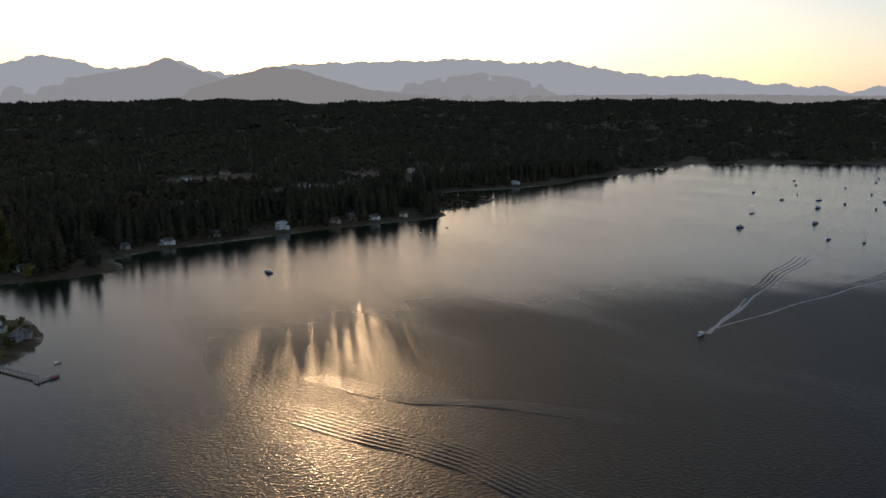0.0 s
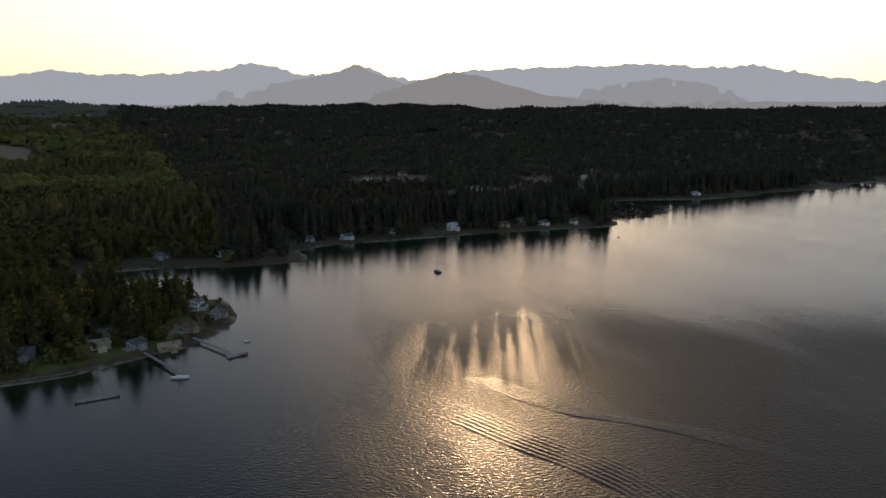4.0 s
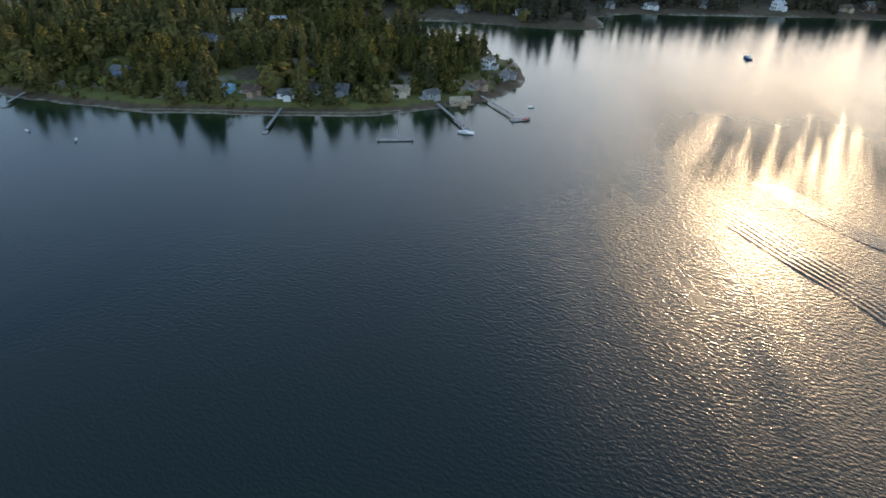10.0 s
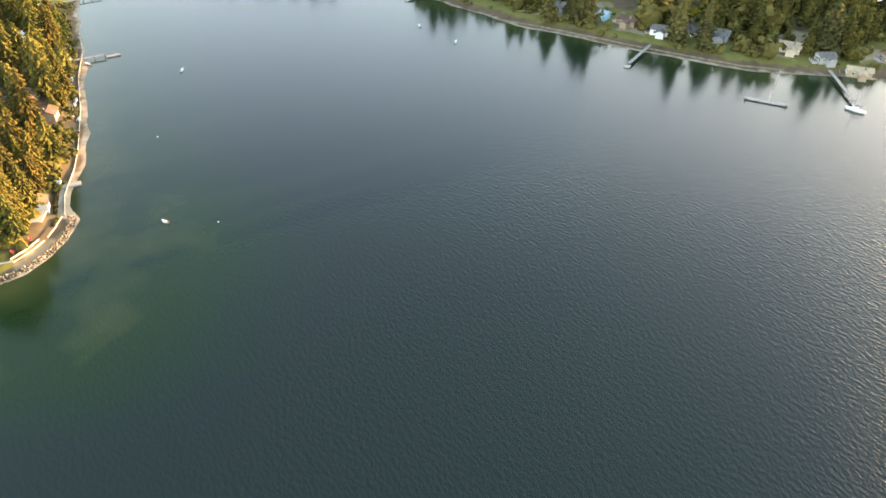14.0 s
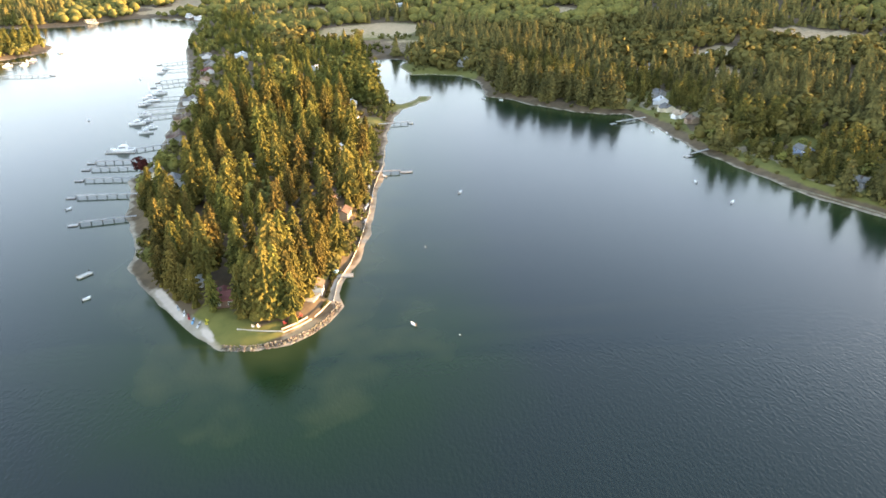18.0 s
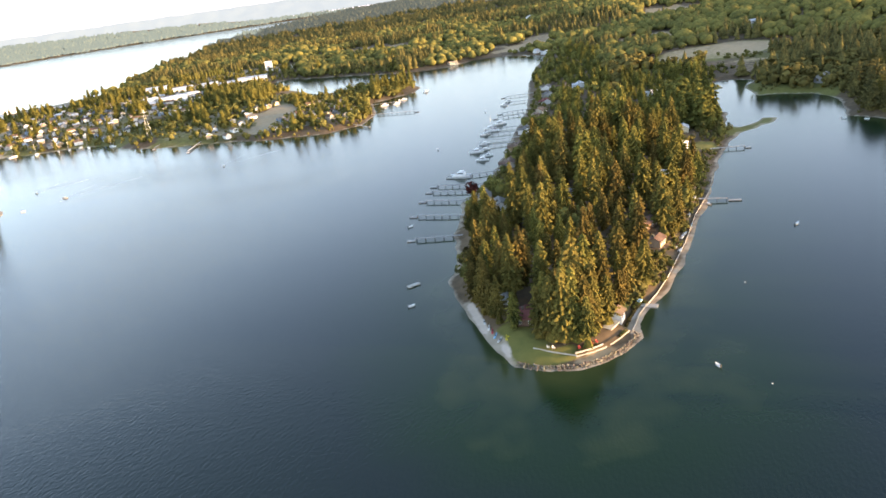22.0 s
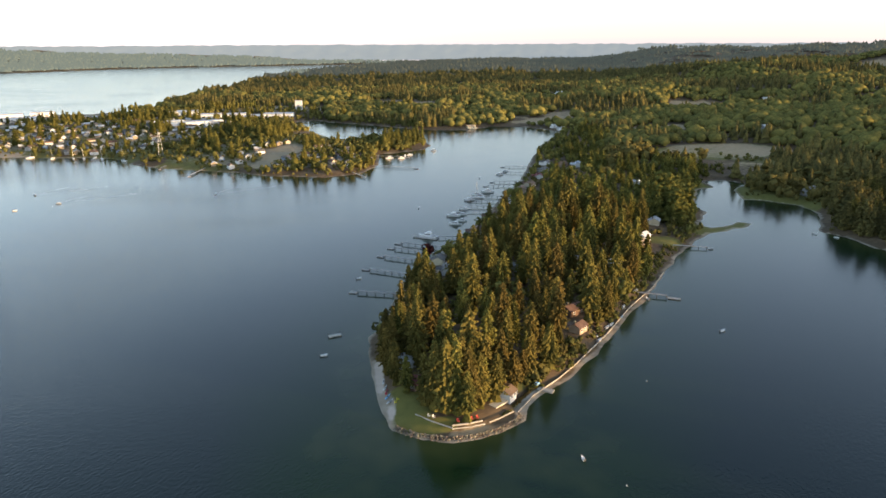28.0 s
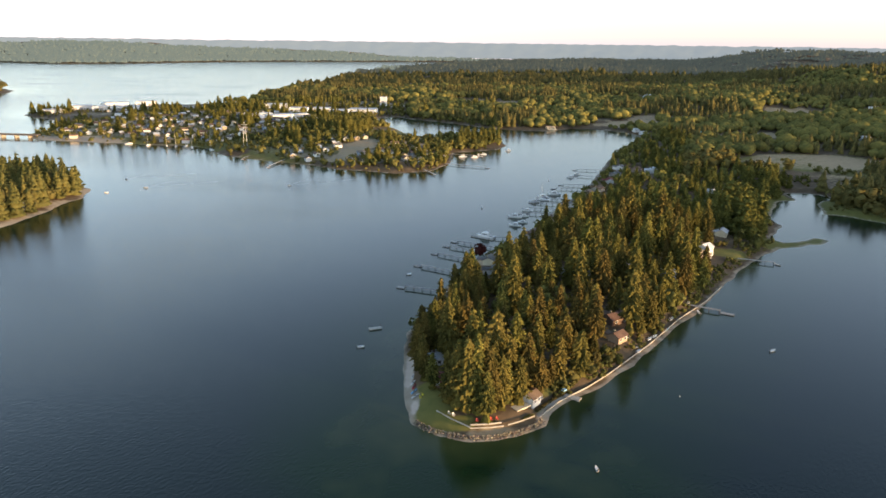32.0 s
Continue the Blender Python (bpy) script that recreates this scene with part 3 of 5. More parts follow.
def cone_fir(rng, tall, wide, tiers, sides):
    """Ragged skirts of boughs, one over the other: a far fir, or the dark heart of a near one."""
    verts, tris = [], []
    for k in range(tiers):
        v = k / tiers
        i, low = len(verts), tall * (0.06 + 0.94 * v)
        r = wide * (1 - v) ** 0.8 * rng.uniform(0.85, 1.12)
        turn = rng.uniform(0, 6.28)
        verts.append((rng.uniform(-0.2, 0.2), rng.uniform(-0.2, 0.2), min(tall, low + tall * 1.7 / tiers)))
        for a in range(sides):
            w, q = turn + 6.2832 * a / sides, r * rng.uniform(0.62, 1.22)
            verts.append((q * math.cos(w), q * math.sin(w), low - 0.16 * q + rng.uniform(-0.4, 0.4)))
        tris += [(i, i + 1 + a, i + 1 + (a + 1) % sides) for a in range(sides)]
    return np.array(verts), np.array(tris)


def joined(a, b):
    """Two shapes as one."""
    return np.concatenate([a[0], b[0]]), np.concatenate([a[1], b[1] + len(a[0])])


def lump(rng, tall, wide):
    """The closed heart of a leafy crown."""
    verts, tris = [(0, 0, tall * 0.95)], []
    for k, (z, f) in enumerate(((0.74, 0.72), (0.45, 0.92), (0.15, 0.55))):
        for a in range(6):
            q = wide * f * rng.uniform(0.75, 1.15)
            w = 1.0472 * (a + 0.5 * k)
            verts.append((q * math.cos(w), q * math.sin(w), tall * (z + rng.uniform(-0.06, 0.06))))
    for a in range(6):
        b = (a + 1) % 6
        tris.append((0, 1 + a, 1 + b))
        for k in (0, 1):
            p, q = 1 + 6 * k, 7 + 6 * k
            tris += [(p + a, q + a, p + b), (p + b, q + a, q + b)]
    return np.array(verts), np.array(tris)


def grove(rng, count, span):
    """A clump of simple far-off trees, side by side."""
    verts, tris = [], []
    for _ in range(count):
        x, y, h, w = *rng.uniform(-span, span, 2), rng.uniform(13, 26), rng.uniform(5.5, 9.5)
        a, i = rng.uniform(0, 6.28), len(verts)
        verts.append((x, y, h))
        verts += [(x + w * math.cos(a + q), y + w * math.sin(a + q), h * rng.uniform(0.1, 0.4)) for q in (0, 1.57, 3.14, 4.71)]
        tris += [(i, i + 1, i + 2), (i, i + 2, i + 3), (i, i + 3, i + 4), (i, i + 4, i + 1)]
    return np.array(verts), np.array(tris)


def leaf_crown(rng, tall, wide, count, size):
    """Leaf clumps over a lumpy crown."""
    verts, tris = [], []
    lobes = [(Vector((rng.uniform(-0.5, 0.5) * wide, rng.uniform(-0.5, 0.5) * wide, tall * rng.uniform(0.45, 0.82))), wide * rng.uniform(0.38, 0.62)) for _ in range(7)]
    for _ in range(count):
        c, r = lobes[rng.integers(len(lobes))]
        d = Vector(rng.normal(size=3)).normalized()
        p = c + Vector((d.x, d.y, d.z * 0.85)) * r * rng.uniform(0.75, 1.08)
        a = Vector(rng.normal(size=3)).normalized()
        u = (d * 0.35 + a).cross(d).normalized()
        w = d.cross(u)
        i = len(verts)
        s = size * rng.uniform(0.6, 1.4)
        mid = p + d * s * 0.4
        verts += [tuple(p + u * s), tuple(p + w * s), tuple(p - u * s), tuple(p - w * s), tuple(mid)]
        tris += [(i, i + 1, i + 4), (i + 1, i + 2, i + 4), (i + 2, i + 3, i + 4), (i + 3, i, i + 4)]
    return np.array(verts), np.array(tris)


def trunk_mesh(tall, thick):
    bm = bmesh.new()
    bmesh.ops.create_cone(bm, cap_ends=True, segments=7, radius1=thick, radius2=thick * 0.25, depth=tall, matrix=Matrix.Translation((0, 0, tall / 2 - 0.3)))
    return bm


def crown_mesh(name, shape, mat):
    me = bpy.data.meshes.new(name)
    me.from_pydata(shape[0].tolist(), [], shape[1].tolist())
    me.materials.append(mat)
    return me


rng = np.random.default_rng(7)
FIRS = [joined(fir_crown(rng, 26, w, 24, 8, lift, 5), cone_fir(rng, 24, 0.5 * w, 6, 6)) for w, lift in [(rng.uniform(4.6, 6.8), rng.uniform(0.10, 0.28)) for _ in range(8)]]
FIRS_MID = [joined(fir_crown(rng, 26, w, 11, 7, 0.08, 2), cone_fir(rng, 24.5, 0.72 * w, 6, 7)) for w in rng.uniform(5.2, 7.6, 8)]
FIRS_FAR = [cone_fir(rng, 28, rng.uniform(4.8, 6.6), 4, 6) for _ in range(10)]
FIRS_SLOPE = [joined(cone_fir(rng, 28, w, 8, 7), fir_crown(rng, 28, w, 9, 6, 0.08, 1)) for w in rng.uniform(4.8, 6.4, 8)]
LEAVES_MID = [leaf_crown(rng, 15, 6.0, 110, 1.3) for _ in range(6)]
LEAVES_FAR = [joined(lump(rng, 12.5, 4.4), leaf_crown(rng, 15, 6.5, 24, 1.85)) for _ in range(8)]
LEAVES_HILL = [lump(rng, 15, 7.0) for _ in range(8)]
SHRUBS = [joined(lump(rng, 2.0, 1.3), leaf_crown(rng, 2.6, 1.9, 22, 0.5)) for _ in range(6)]
GROVES = [grove(rng, 9, 25) for _ in range(8)]
LEAVES_SOFT = [joined(lump(rng, 12.5, 4.2), leaf_crown(rng, 15, 6.0, 50, 1.4)) for _ in range(6)]

# houses: x, y, turn, width, depth, storeys, wall, roof, colour words
HOMES = [
    (31, 213.5, 40, 6.2, 5.6, 1, "white", "brown", "white cottage with a brown gable roof and stone chimney"), (2, 223, -30, 9, 8, 1, "brown", "maroon", "brown cabin with a faded red roof among the firs"),
    (-2, 241, 10, 7, 6, 1, "white", "pale", "small white shed with a pale roof"), (72.5, 264, 55, 8, 6.5, 1, "tan", "brown", "tan cottage with a brown gable roof by the beach"),
    (76, 283, 40, 12, 8, 1, "brown", "brown", "brown house half hidden by firs"), (96, 349, 50, 13, 9, 1, "grey", "slate", "grey house with a dark roof in a clearing"),
    (152, 386, 45, 9, 8, 2, "white", "pale", "white two-storey house with a pale roof"), (146, 378, 45, 13, 9, 1, "tan", "tan", "low house with a broad tan roof"),
    (29, 348, 65, 13, 8, 1, "white", "slate", "white waterfront house with a patio"), (69, 338, 40, 14, 9, 1, "grey", "slate", "grey house in the wood"),
    (26, 366, 60, 10, 8, 1, "cream", "slate", "cream house near the docks"), (58, 424, 62, 12, 8, 1, "grey", "brown", "grey waterfront house with a brown roof"),
    (76, 462, 62, 12, 9, 1, "tan", "brown", "tan waterfront house with a brown roof"), (98, 508, 62, 13, 9, 1, "white", "slate", "white waterfront house with a slate roof"),
    (114, 536, 62, 12, 8, 2, "tan", "brown", "two-storey tan house above the moorings"), (128, 566, 64, 12, 9, 1, "cream", "brown", "cream house above the moorings"),
    (146, 602, 64, 11, 8, 1, "white", "maroon", "white house with a red-brown roof"), (160, 634, 64, 12, 8, 1, "grey", "slate", "grey house at the inlet"),
    (310, 181, 85, 11, 8, 2, "slateblue", "slate", "slate-blue two-storey house on the bank"), (292, 144, 80, 12, 8, 1, "grey", "slate", "grey bungalow behind the lawn"),
    (290, 120, 85, 10, 8, 1, "sky", "skyroof", "bright blue cottage with a light blue roof"), (288, 105, 88, 13, 7, 1, "tan", "brown", "long low tan house"),
    (283, 87, 85, 11, 8, 1, "white", "slate", "white house with a grey roof"), (288, 74, 80, 8, 7, 1, "white", "slate", "small white house beside the lawn"),
    (290, 60, 85, 12, 9, 1, "grey", "slate", "grey house with a low roof"), (290, 28, 100, 12, 8, 1, "cream", "tan", "cream house above the lawn with a tan roof"),
    (286, 12, 105, 9, 7, 1, "grey", "slate", "low grey house by the lawn"), (282, -3, 112, 13, 6, 1, "tan", "tan", "tan boathouse with a flat tan roof at the waterline"),
    (338, -22, 150, 9, 8, 2, "white", "slate", "white house near the end of the spit"), (322, -31, 140, 10, 7, 1, "grey", "slate", "grey house on the spit"),
    (302, -14, 120, 9, 7, 1, "tan", "brown", "tan cottage on the spit"), (327, 58, 90, 15, 9, 1, "brown", "brown", "large brown house behind the lawn"),
    (330, 88, 85, 14, 9, 1, "tan", "brown", "tan house up the slope"), (379, 151, 75, 13, 9, 1, "grey", "slate", "grey house among trees"),
    (336, 497, 30, 13, 9, 2, "grey", "slate", "grey house by the lagoon"), (439, 373, 60, 13, 9, 1, "white", "slate", "white house up the slope"),
    (509, 363, 60, 12, 9, 1, "grey", "pale", "grey house beside a dry field"), (356, 304, 65, 11, 8, 1, "white", "pale", "white shore house with a pale roof"),
    (343, 290, 65, 12, 8, 1, "cream", "slate", "cream shore house with a slate roof"), (335, 275, 70, 10, 8, 1, "white", "tan", "white shore house with a tan roof"),
    (330, 262, 70, 9, 7, 1, "tan", "brown", "tan shore house with a brown roof"), (372, 318, 60, 10, 8, 1, "grey", "slate", "grey house above the shore"),
    (515, -170, 90, 12, 8, 1, "white", "slate", "white house on the sunward shore"), (520, -215, 90, 13, 9, 1, "grey", "slate", "grey house on the sunward shore"),
    (514, -275, 95, 12, 8, 2, "white", "pale", "white two-storey house on the sunward shore"), (512, -330, 95, 12, 8, 1, "tan", "brown", "tan house on the sunward shore"),
    (505, -372, 95, 11, 8, 1, "white", "slate", "white cottage on the sunward shore"), (620, -690, 110, 14, 9, 1, "white", "pale", "white house across the bay"),
    (640, -760, 110, 13, 9, 2, "grey", "slate", "grey house across the bay"), (650, -850, 105, 14, 9, 1, "white", "slate", "white house on the bay shore"),
    (480, -60, 80, 12, 8, 1, "white", "slate", "white house behind the cove"), (492, -15, 80, 12, 8, 1, "grey", "slate", "grey house behind the cove"),
    (153, 1012, 10, 16, 9, 1, "cream", "tan", "cream house on the far shore"), (275, 960, 30, 12, 8, 1, "white", "pale", "white house at the head of the inlet"),
    (183, 655, 64, 12, 9, 1, "tan", "brown", "tan house behind the moorings"), (197, 648, 70, 13, 9, 1, "white", "pale", "white house with a pale roof in the trees"),
    (172, 672, 60, 11, 8, 1, "white", "slate", "white house at the bend of the bank"), (118, 345, 40, 9, 7, 1, "grey", "pale", "small grey house among the firs"),
    (46, 366, 50, 11, 8, 1, "tan", "brown", "tan house behind a patio"), (221, 553, 50, 12, 8, 1, "white", "pale", "white house in a clearing of the wood"),
    (178, 428, 45, 10, 8, 1, "cream", "pale", "cream house with a pale roof near the beach"), (346, 925, 10, 26, 10, 1, "sky", "teal", "long house with a teal metal roof behind the inlet"),
    (271, 985, 10, 14, 9, 1, "white", "pale", "white house beside a dry field"), (399, 870, 20, 13, 9, 1, "white", "pale", "white farmhouse in the valley"),
    (493, 818, 20, 13, 9, 1, "grey", "pale", "grey farmhouse in the valley"), (401, 1400, 20, 18, 11, 2, "white", "pale", "white house high in the woods"),
    (593, 1509, 20, 20, 11, 1, "tan", "pale", "large house on the hill"), (696, 1142, 20, 16, 10, 1, "white", "pale", "white house on the wooded hill"),
    (-300, 480, 100, 10, 8, 1, "cream", "tan", "cream house on the sandy western point"), (-305, 440, 100, 11, 8, 1, "white", "pale", "white beach house on the western point"),
]
# houses strung along the sunward shore, mostly in paint darkened for their backlit look
for k, (x, y) in enumerate(((516, -135), (521, -240), (512, -350), (500, -405), (540, -470), (628, -720), (648, -800))):
    wall, roof = (("grey", "slate"), ("tan", "brown"), ("brown", "slate"), ("cream", "brown"))[k % 4]
    HOMES.append((x, y, 90 + 7 * k % 20, 11, 8, 1 + (k % 5 == 2), wall, roof, "%s house with a %s roof under the tall shore firs" % (wall, {"slate": "dark grey", "pale": "pale grey"}.get(roof, roof))))
for k, (x, y) in enumerate(((604, -196), (612, -240), (648, -372), (654, -428), (730, -540), (742, -600), (770, -280), (776, -330), (436, 118), (440, 146))):
    wall, roof = (("white", "pale"), ("cream", "slate"), ("white", "slate"), ("tan", "brown"))[k % 4]
    HOMES.append((x, y, 80 + 11 * k % 30, 13, 9, 1 + (k % 4 == 1), wall, roof, "%s farmhouse with a %s roof beside an open field" % (wall, {"slate": "dark grey", "pale": "pale grey"}.get(roof, roof))))
HOUSE_SITES = [(h[0], h[1], 0.45 * max(h[3], h[4]) + 1.5) for h in HOMES]
# clearings in front of the houses, towards the water
HOUSE_SITES += [(h[0] - 3, h[1] - 9, 7) for h in HOMES if h[1] > 320 and h[0] < 260] + [(h[0] - 5, h[1] - 12, 16) for h in HOMES if h[1] > 800] + [(h[0] - 9, h[1] - 4, 6.5) for h in HOMES if h[0] > 250 and h[1] > -100] + [(h[0] - 6, h[1] + 5, 6) for h in HOMES[11:18]] + [(x + 4, y - 5, 5) for x, y in ((72, 259), (76, 283), (30, 212), (150, 380))]
CLEAR = [(30, 208.5, 4.5), (247, 430, 22), (-5, 209, 5), (-5, 217, 4), (2, 201, 5), (34, 208, 4), (168, 392, 12), (151, 377, 9), (-40, 905, 34), (-62, 965, 30), (-8, 925, 14)]


def spread(cells, step, keep, seed):
    """Places on a jittered grid over a box (x0, y0, x1, y1) where keep() says so."""
    r = np.random.default_rng(seed)
    x0, y0, x1, y1 = cells
    gx, gy = np.meshgrid(np.arange(x0, x1, step), np.arange(y0, y1, step))
    gx, gy = gx.ravel() + r.uniform(-0.45, 0.45, gx.size) * step, gy.ravel() + r.uniform(-0.45, 0.45, gx.size) * step
    d = inland(gx, gy)
    ok = keep(gx, gy, d, r)
    for cx, cy, cr in CLEAR + HOUSE_SITES:
        ok &= np.hypot(gx - cx, gy - cy) > cr
    return gx[ok], gy[ok], d[ok], r


def plant(name, label, places, shapes, mat, tall, category="trees", grow=None, girth=1.0):
    """Many trees joined into one object; grow(x, y) makes stands of taller and lower trees."""
    gx, gy, d, r = places
    z = height(gx, gy, d)
    vs, fs, n = [], [], 0
    for x, y, h in zip(gx, gy, z):
        v, f = shapes[r.integers(len(shapes))]
        a, s = r.uniform(0, 6.28), r.uniform(*tall) * (float(grow(x, y)) if grow else 1.0)
        q = girth * s * r.uniform(0.85, 1.2)
        c, k = math.cos(a) * q, math.sin(a) * q
        vs.append(np.stack([x + v[:, 0] * c - v[:, 1] * k, y + v[:, 0] * k + v[:, 1] * c, h - 0.3 + v[:, 2] * s], -1))
        fs.append(f + n)
        n += len(v)
    if not vs:
        return
    v, f = np.concatenate(vs), np.concatenate(fs)
    me = bpy.data.meshes.new(name)
    me.vertices.add(len(v))
    me.vertices.foreach_set("co", v.ravel())
    me.loops.add(f.size)
    me.loops.foreach_set("vertex_index", f.ravel())
    me.polygons.add(len(f))
    me.polygons.foreach_set("loop_start", np.arange(0, f.size, 3))
    me.materials.append(mat)
    me.update()
    tagged(new(name, me), label, category, kind="stuff")


def stature(x, y):
    """Clumps of tall trees beside lower ones."""
    return 0.80 + 0.28 * ripple(x, y, 21, 6.0) + 0.17 * ripple(x, y, 60, 2.0)


def stand(x, y):
    """Above zero where firs stand, below where broadleaf trees do."""
    v = ripple(x, y, 105, 9.0) + 0.45 * ripple(x, y, 37, 4.0) - 0.08
    v = v - 1.2 * blob(x, y, 520, 960, 190, 150, 30) - 0.9 * blob(x, y, 560, 560, 130, 70, 40) + 1.3 * blob(x, y, 690, 480, 45, 150, -20) + 1.0 * blob(x, y, 420, 470, 100, 60, 40)
    return v


def west_edge(y):
    return np.interp(y, [p[1] for p in WEST_BANK][::-1], [p[0] for p in WEST_BANK][::-1])


def docks_side(x, y):
    """The gardens behind the moorings on the peninsula's western bank."""
    return (y > 455) & (x - west_edge(y) < 34) | (y > 330) & (y <= 455) & (x - west_edge(y) < 24)


def peninsula(x, y):
    return (x < 260) & (y > 185) & (y < 720) & (y > 1.15 * (x - 330) + 520 - 1e9 * (x < 215))


def glade(x, y):
    """The clearings round the houses of the peninsula's eastern bank."""
    return (np.hypot((x - 148) / 13, (y - 374) / 22) < 1) | (np.hypot((x - 74) / 7, (y - 259) / 9) < 1) | (np.hypot((x - 118) / 9, (y - 337) / 13) < 1)


def gardens(x, y):
    """The open ground round the waterside houses."""
    v = np.zeros(np.shape(x), bool)
    for hx, hy in [h[:2] for h in HOMES if -60 < h[1] < 340 and 255 < h[0] < 400]:
        v |= (np.hypot(x - hx, y - hy) < 7.5) | (np.hypot(x - hx + 8, y - hy + 2) < 5)
    for hx, hy in [h[:2] for h in HOMES if 340 < h[1] < 700 and h[0] < 260]:
        v |= (np.hypot(x - hx, y - hy) < 9) | (np.hypot(x - hx + 5, y - hy + 10) < 7)
    return v


def open_land(x, y):
    f = np.maximum(1.0 * clearing(x, y), fields(x, y, FIELDS))
    return f


def town_zone(x, y):
    return np.maximum(blob(x, y, -330, 950, 190, 160, 20), np.maximum(blob(x, y, -520, 1190, 200, 120, 30), blob(x, y, -190, 1300, 180, 70, 0)))


near_fir = [crown_mesh("crown", s, M_FIR) for s in FIRS]
trunk_src = part("trunk", trunk_mesh(24, 0.45), M_BARK)
trunk_data = trunk_src.data
bpy.data.objects.remove(trunk_src)


def fir_tree(x, y, z, size, turn, crown):
    t = thing("fir_tree", x, y, z, turn, size)
    for name, data in (("trunk", trunk_data), ("crown", crown)):
        new(name, data).parent = t
    return tagged(t, "tall dark green fir with drooping branches in evening sun", "tree", "firs on the point")


gx, gy, gd, r = spread((-20, 190, 170, 470), 8.0, lambda x, y, d, r: (d > 5.5 + 5 * (x < 0) * (y < 240)) & peninsula(x, y) & (y < 440) & ~docks_side(x, y) & ((ripple(x, y, 15, 8.0) < 0.4) | (y < 245)) & ~glade(x, y) & (r.random(x.size) < 0.93), 11)
order = np.argsort(np.hypot(gx - 10, gy - 150))[:285]
for i in order:
    fir_tree(gx[i], gy[i], float(height(gx[i], gy[i], gd[i])) - 0.2, r.choice((0.55, 0.7, 0.9, 1.0, 1.06)) * r.uniform(0.9, 1.1) * (0.82 + 0.18 * ease(6, 22, gd[i])) * float(0.5 + 0.6 * stature(gx[i], gy[i])) * (1.0 if gy[i] < 232 else r.choice((0.75, 1.0, 1.06))), r.uniform(0, 360), near_fir[r.integers(len(near_fir))])
# the tall firs that crowd the tip above the terraces, and those leaning over the western beach
for x, y, size in ((5, 206, 0.95), (8.5, 203.5, 1.02), (12, 203, 1.0), (16, 203.5, 0.9), (2.5, 210, 0.8), (9, 208.5, 0.95), (14, 208, 1.05), (19.5, 206.5, 0.8), (22, 210.5, 0.62), (6, 214, 0.85), (12.5, 213.5, 0.9), (18, 213, 0.85), (24, 216, 0.8), (26.3, 210.2, 0.66), (34.5, 218.5, 0.6),
                   (-6.5, 228, 0.7), (-7.5, 233.5, 0.62), (-9, 239, 0.75), (-7, 245, 0.8), (-9.5, 251, 0.66), (-8, 257, 0.72), (-3, 220.5, 0.55)):
    fir_tree(x, y, float(height(x, y, inland(x, y))) - 0.2, size * r.uniform(0.95, 1.05), r.uniform(0, 360), near_fir[r.integers(len(near_fir))])
LAST_NEAR = np.hypot(gx[order[-1]] - 10, gy[order[-1]] - 150)

plant("fir_wood", "firs behind the point along the peninsula", spread((-20, 190, 330, 960), 7.9, lambda x, y, d, r: (d > 6) & (x < 300) & (y > 185) & (np.hypot(x - 10, y - 150) > LAST_NEAR) & (d < 75) & (y > 0.9 * x + 160) & ~(docks_side(x, y) & (r.random(x.size) > 0.07)) & (ripple(x, y, 24, 2.0) + 0.5 * ripple(x, y, 11, 5.0) < 0.30) & ~glade(x, y) & ~gardens(x, y) & (r.random(x.size) < 0.86), 12), FIRS_MID, M_FIR, (0.45, 1.02), grow=lambda x, y: 1.15 * stature(x, y) ** 1.5 * (1 - 0.28 * ease(420, 580, y)), girth=1.15)
plant("peninsula_leaves", "leafy trees and gardens between the peninsula's firs", spread((-20, 200, 330, 960), 7.0, lambda x, y, d, r: (d > 4) & (x < 300) & (y > 255) & (d < 75) & (y > 0.9 * x + 160) & ((ripple(x, y, 24, 2.0) > 0.25) | docks_side(x, y)) & ~glade(x, y) & ~gardens(x, y) & (r.random(x.size) < 0.55), 33), LEAVES_SOFT, M_LEAF, (0.28, 0.75))
plant("shore_firs", "firs among the houses on the opposite shore", spread((260, -60, 560, 620), 7.5, lambda x, y, d, r: ~gardens(x, y) & (d > 17 + 8 * ripple(x, y, 18, 1.0)) & (d < 75) & (y < 0.9 * x + 160) & (open_land(x, y) < 0.2) & (ripple(x, y, 26, 14.0) > -0.65 + 0.3 * (y < 330)) & (r.random(x.size) < 0.8), 13), FIRS_MID, M_FIR, (0.5, 1.0), grow=stature)
plant("bank_firs", "clumps of tall firs at the water's edge", spread((262, -60, 420, 480), 6.0, lambda x, y, d, r: ~gardens(x, y) & (d > 7) & (d < 34) & (y < 0.9 * x + 160) & ((ripple(x, y, 19, 7.0) > 0.36) | (y > 318) & (y < 430) & (x < 330) & (ripple(x, y, 15, 3.0) > -0.3)), 27), FIRS_MID, M_WOODS, (0.55, 0.95))
plant("slope_firs", "taller firs on the slope behind the houses", spread((260, -60, 640, 640), 8.0, lambda x, y, d, r: (d >= 70) & (y < 0.9 * x + 160) & (open_land(x, y) < 0.2) & (stand(x, y) > 0.0) & (r.random(x.size) < 0.85), 23), FIRS_SLOPE, M_WOODS, (0.5, 0.92), grow=stature, girth=1.2)
SPIT = lambda x, y: (x < 612) & (y < -470)
# needles made darker and browner to paint in backlight and a warm glare veil
M_BACKLIT_WOODS = foliage("backlit_woods_needles", (0.036, 0.034, 0.024), (0.105, 0.088, 0.050), 0.05, 0.0, 0.03)
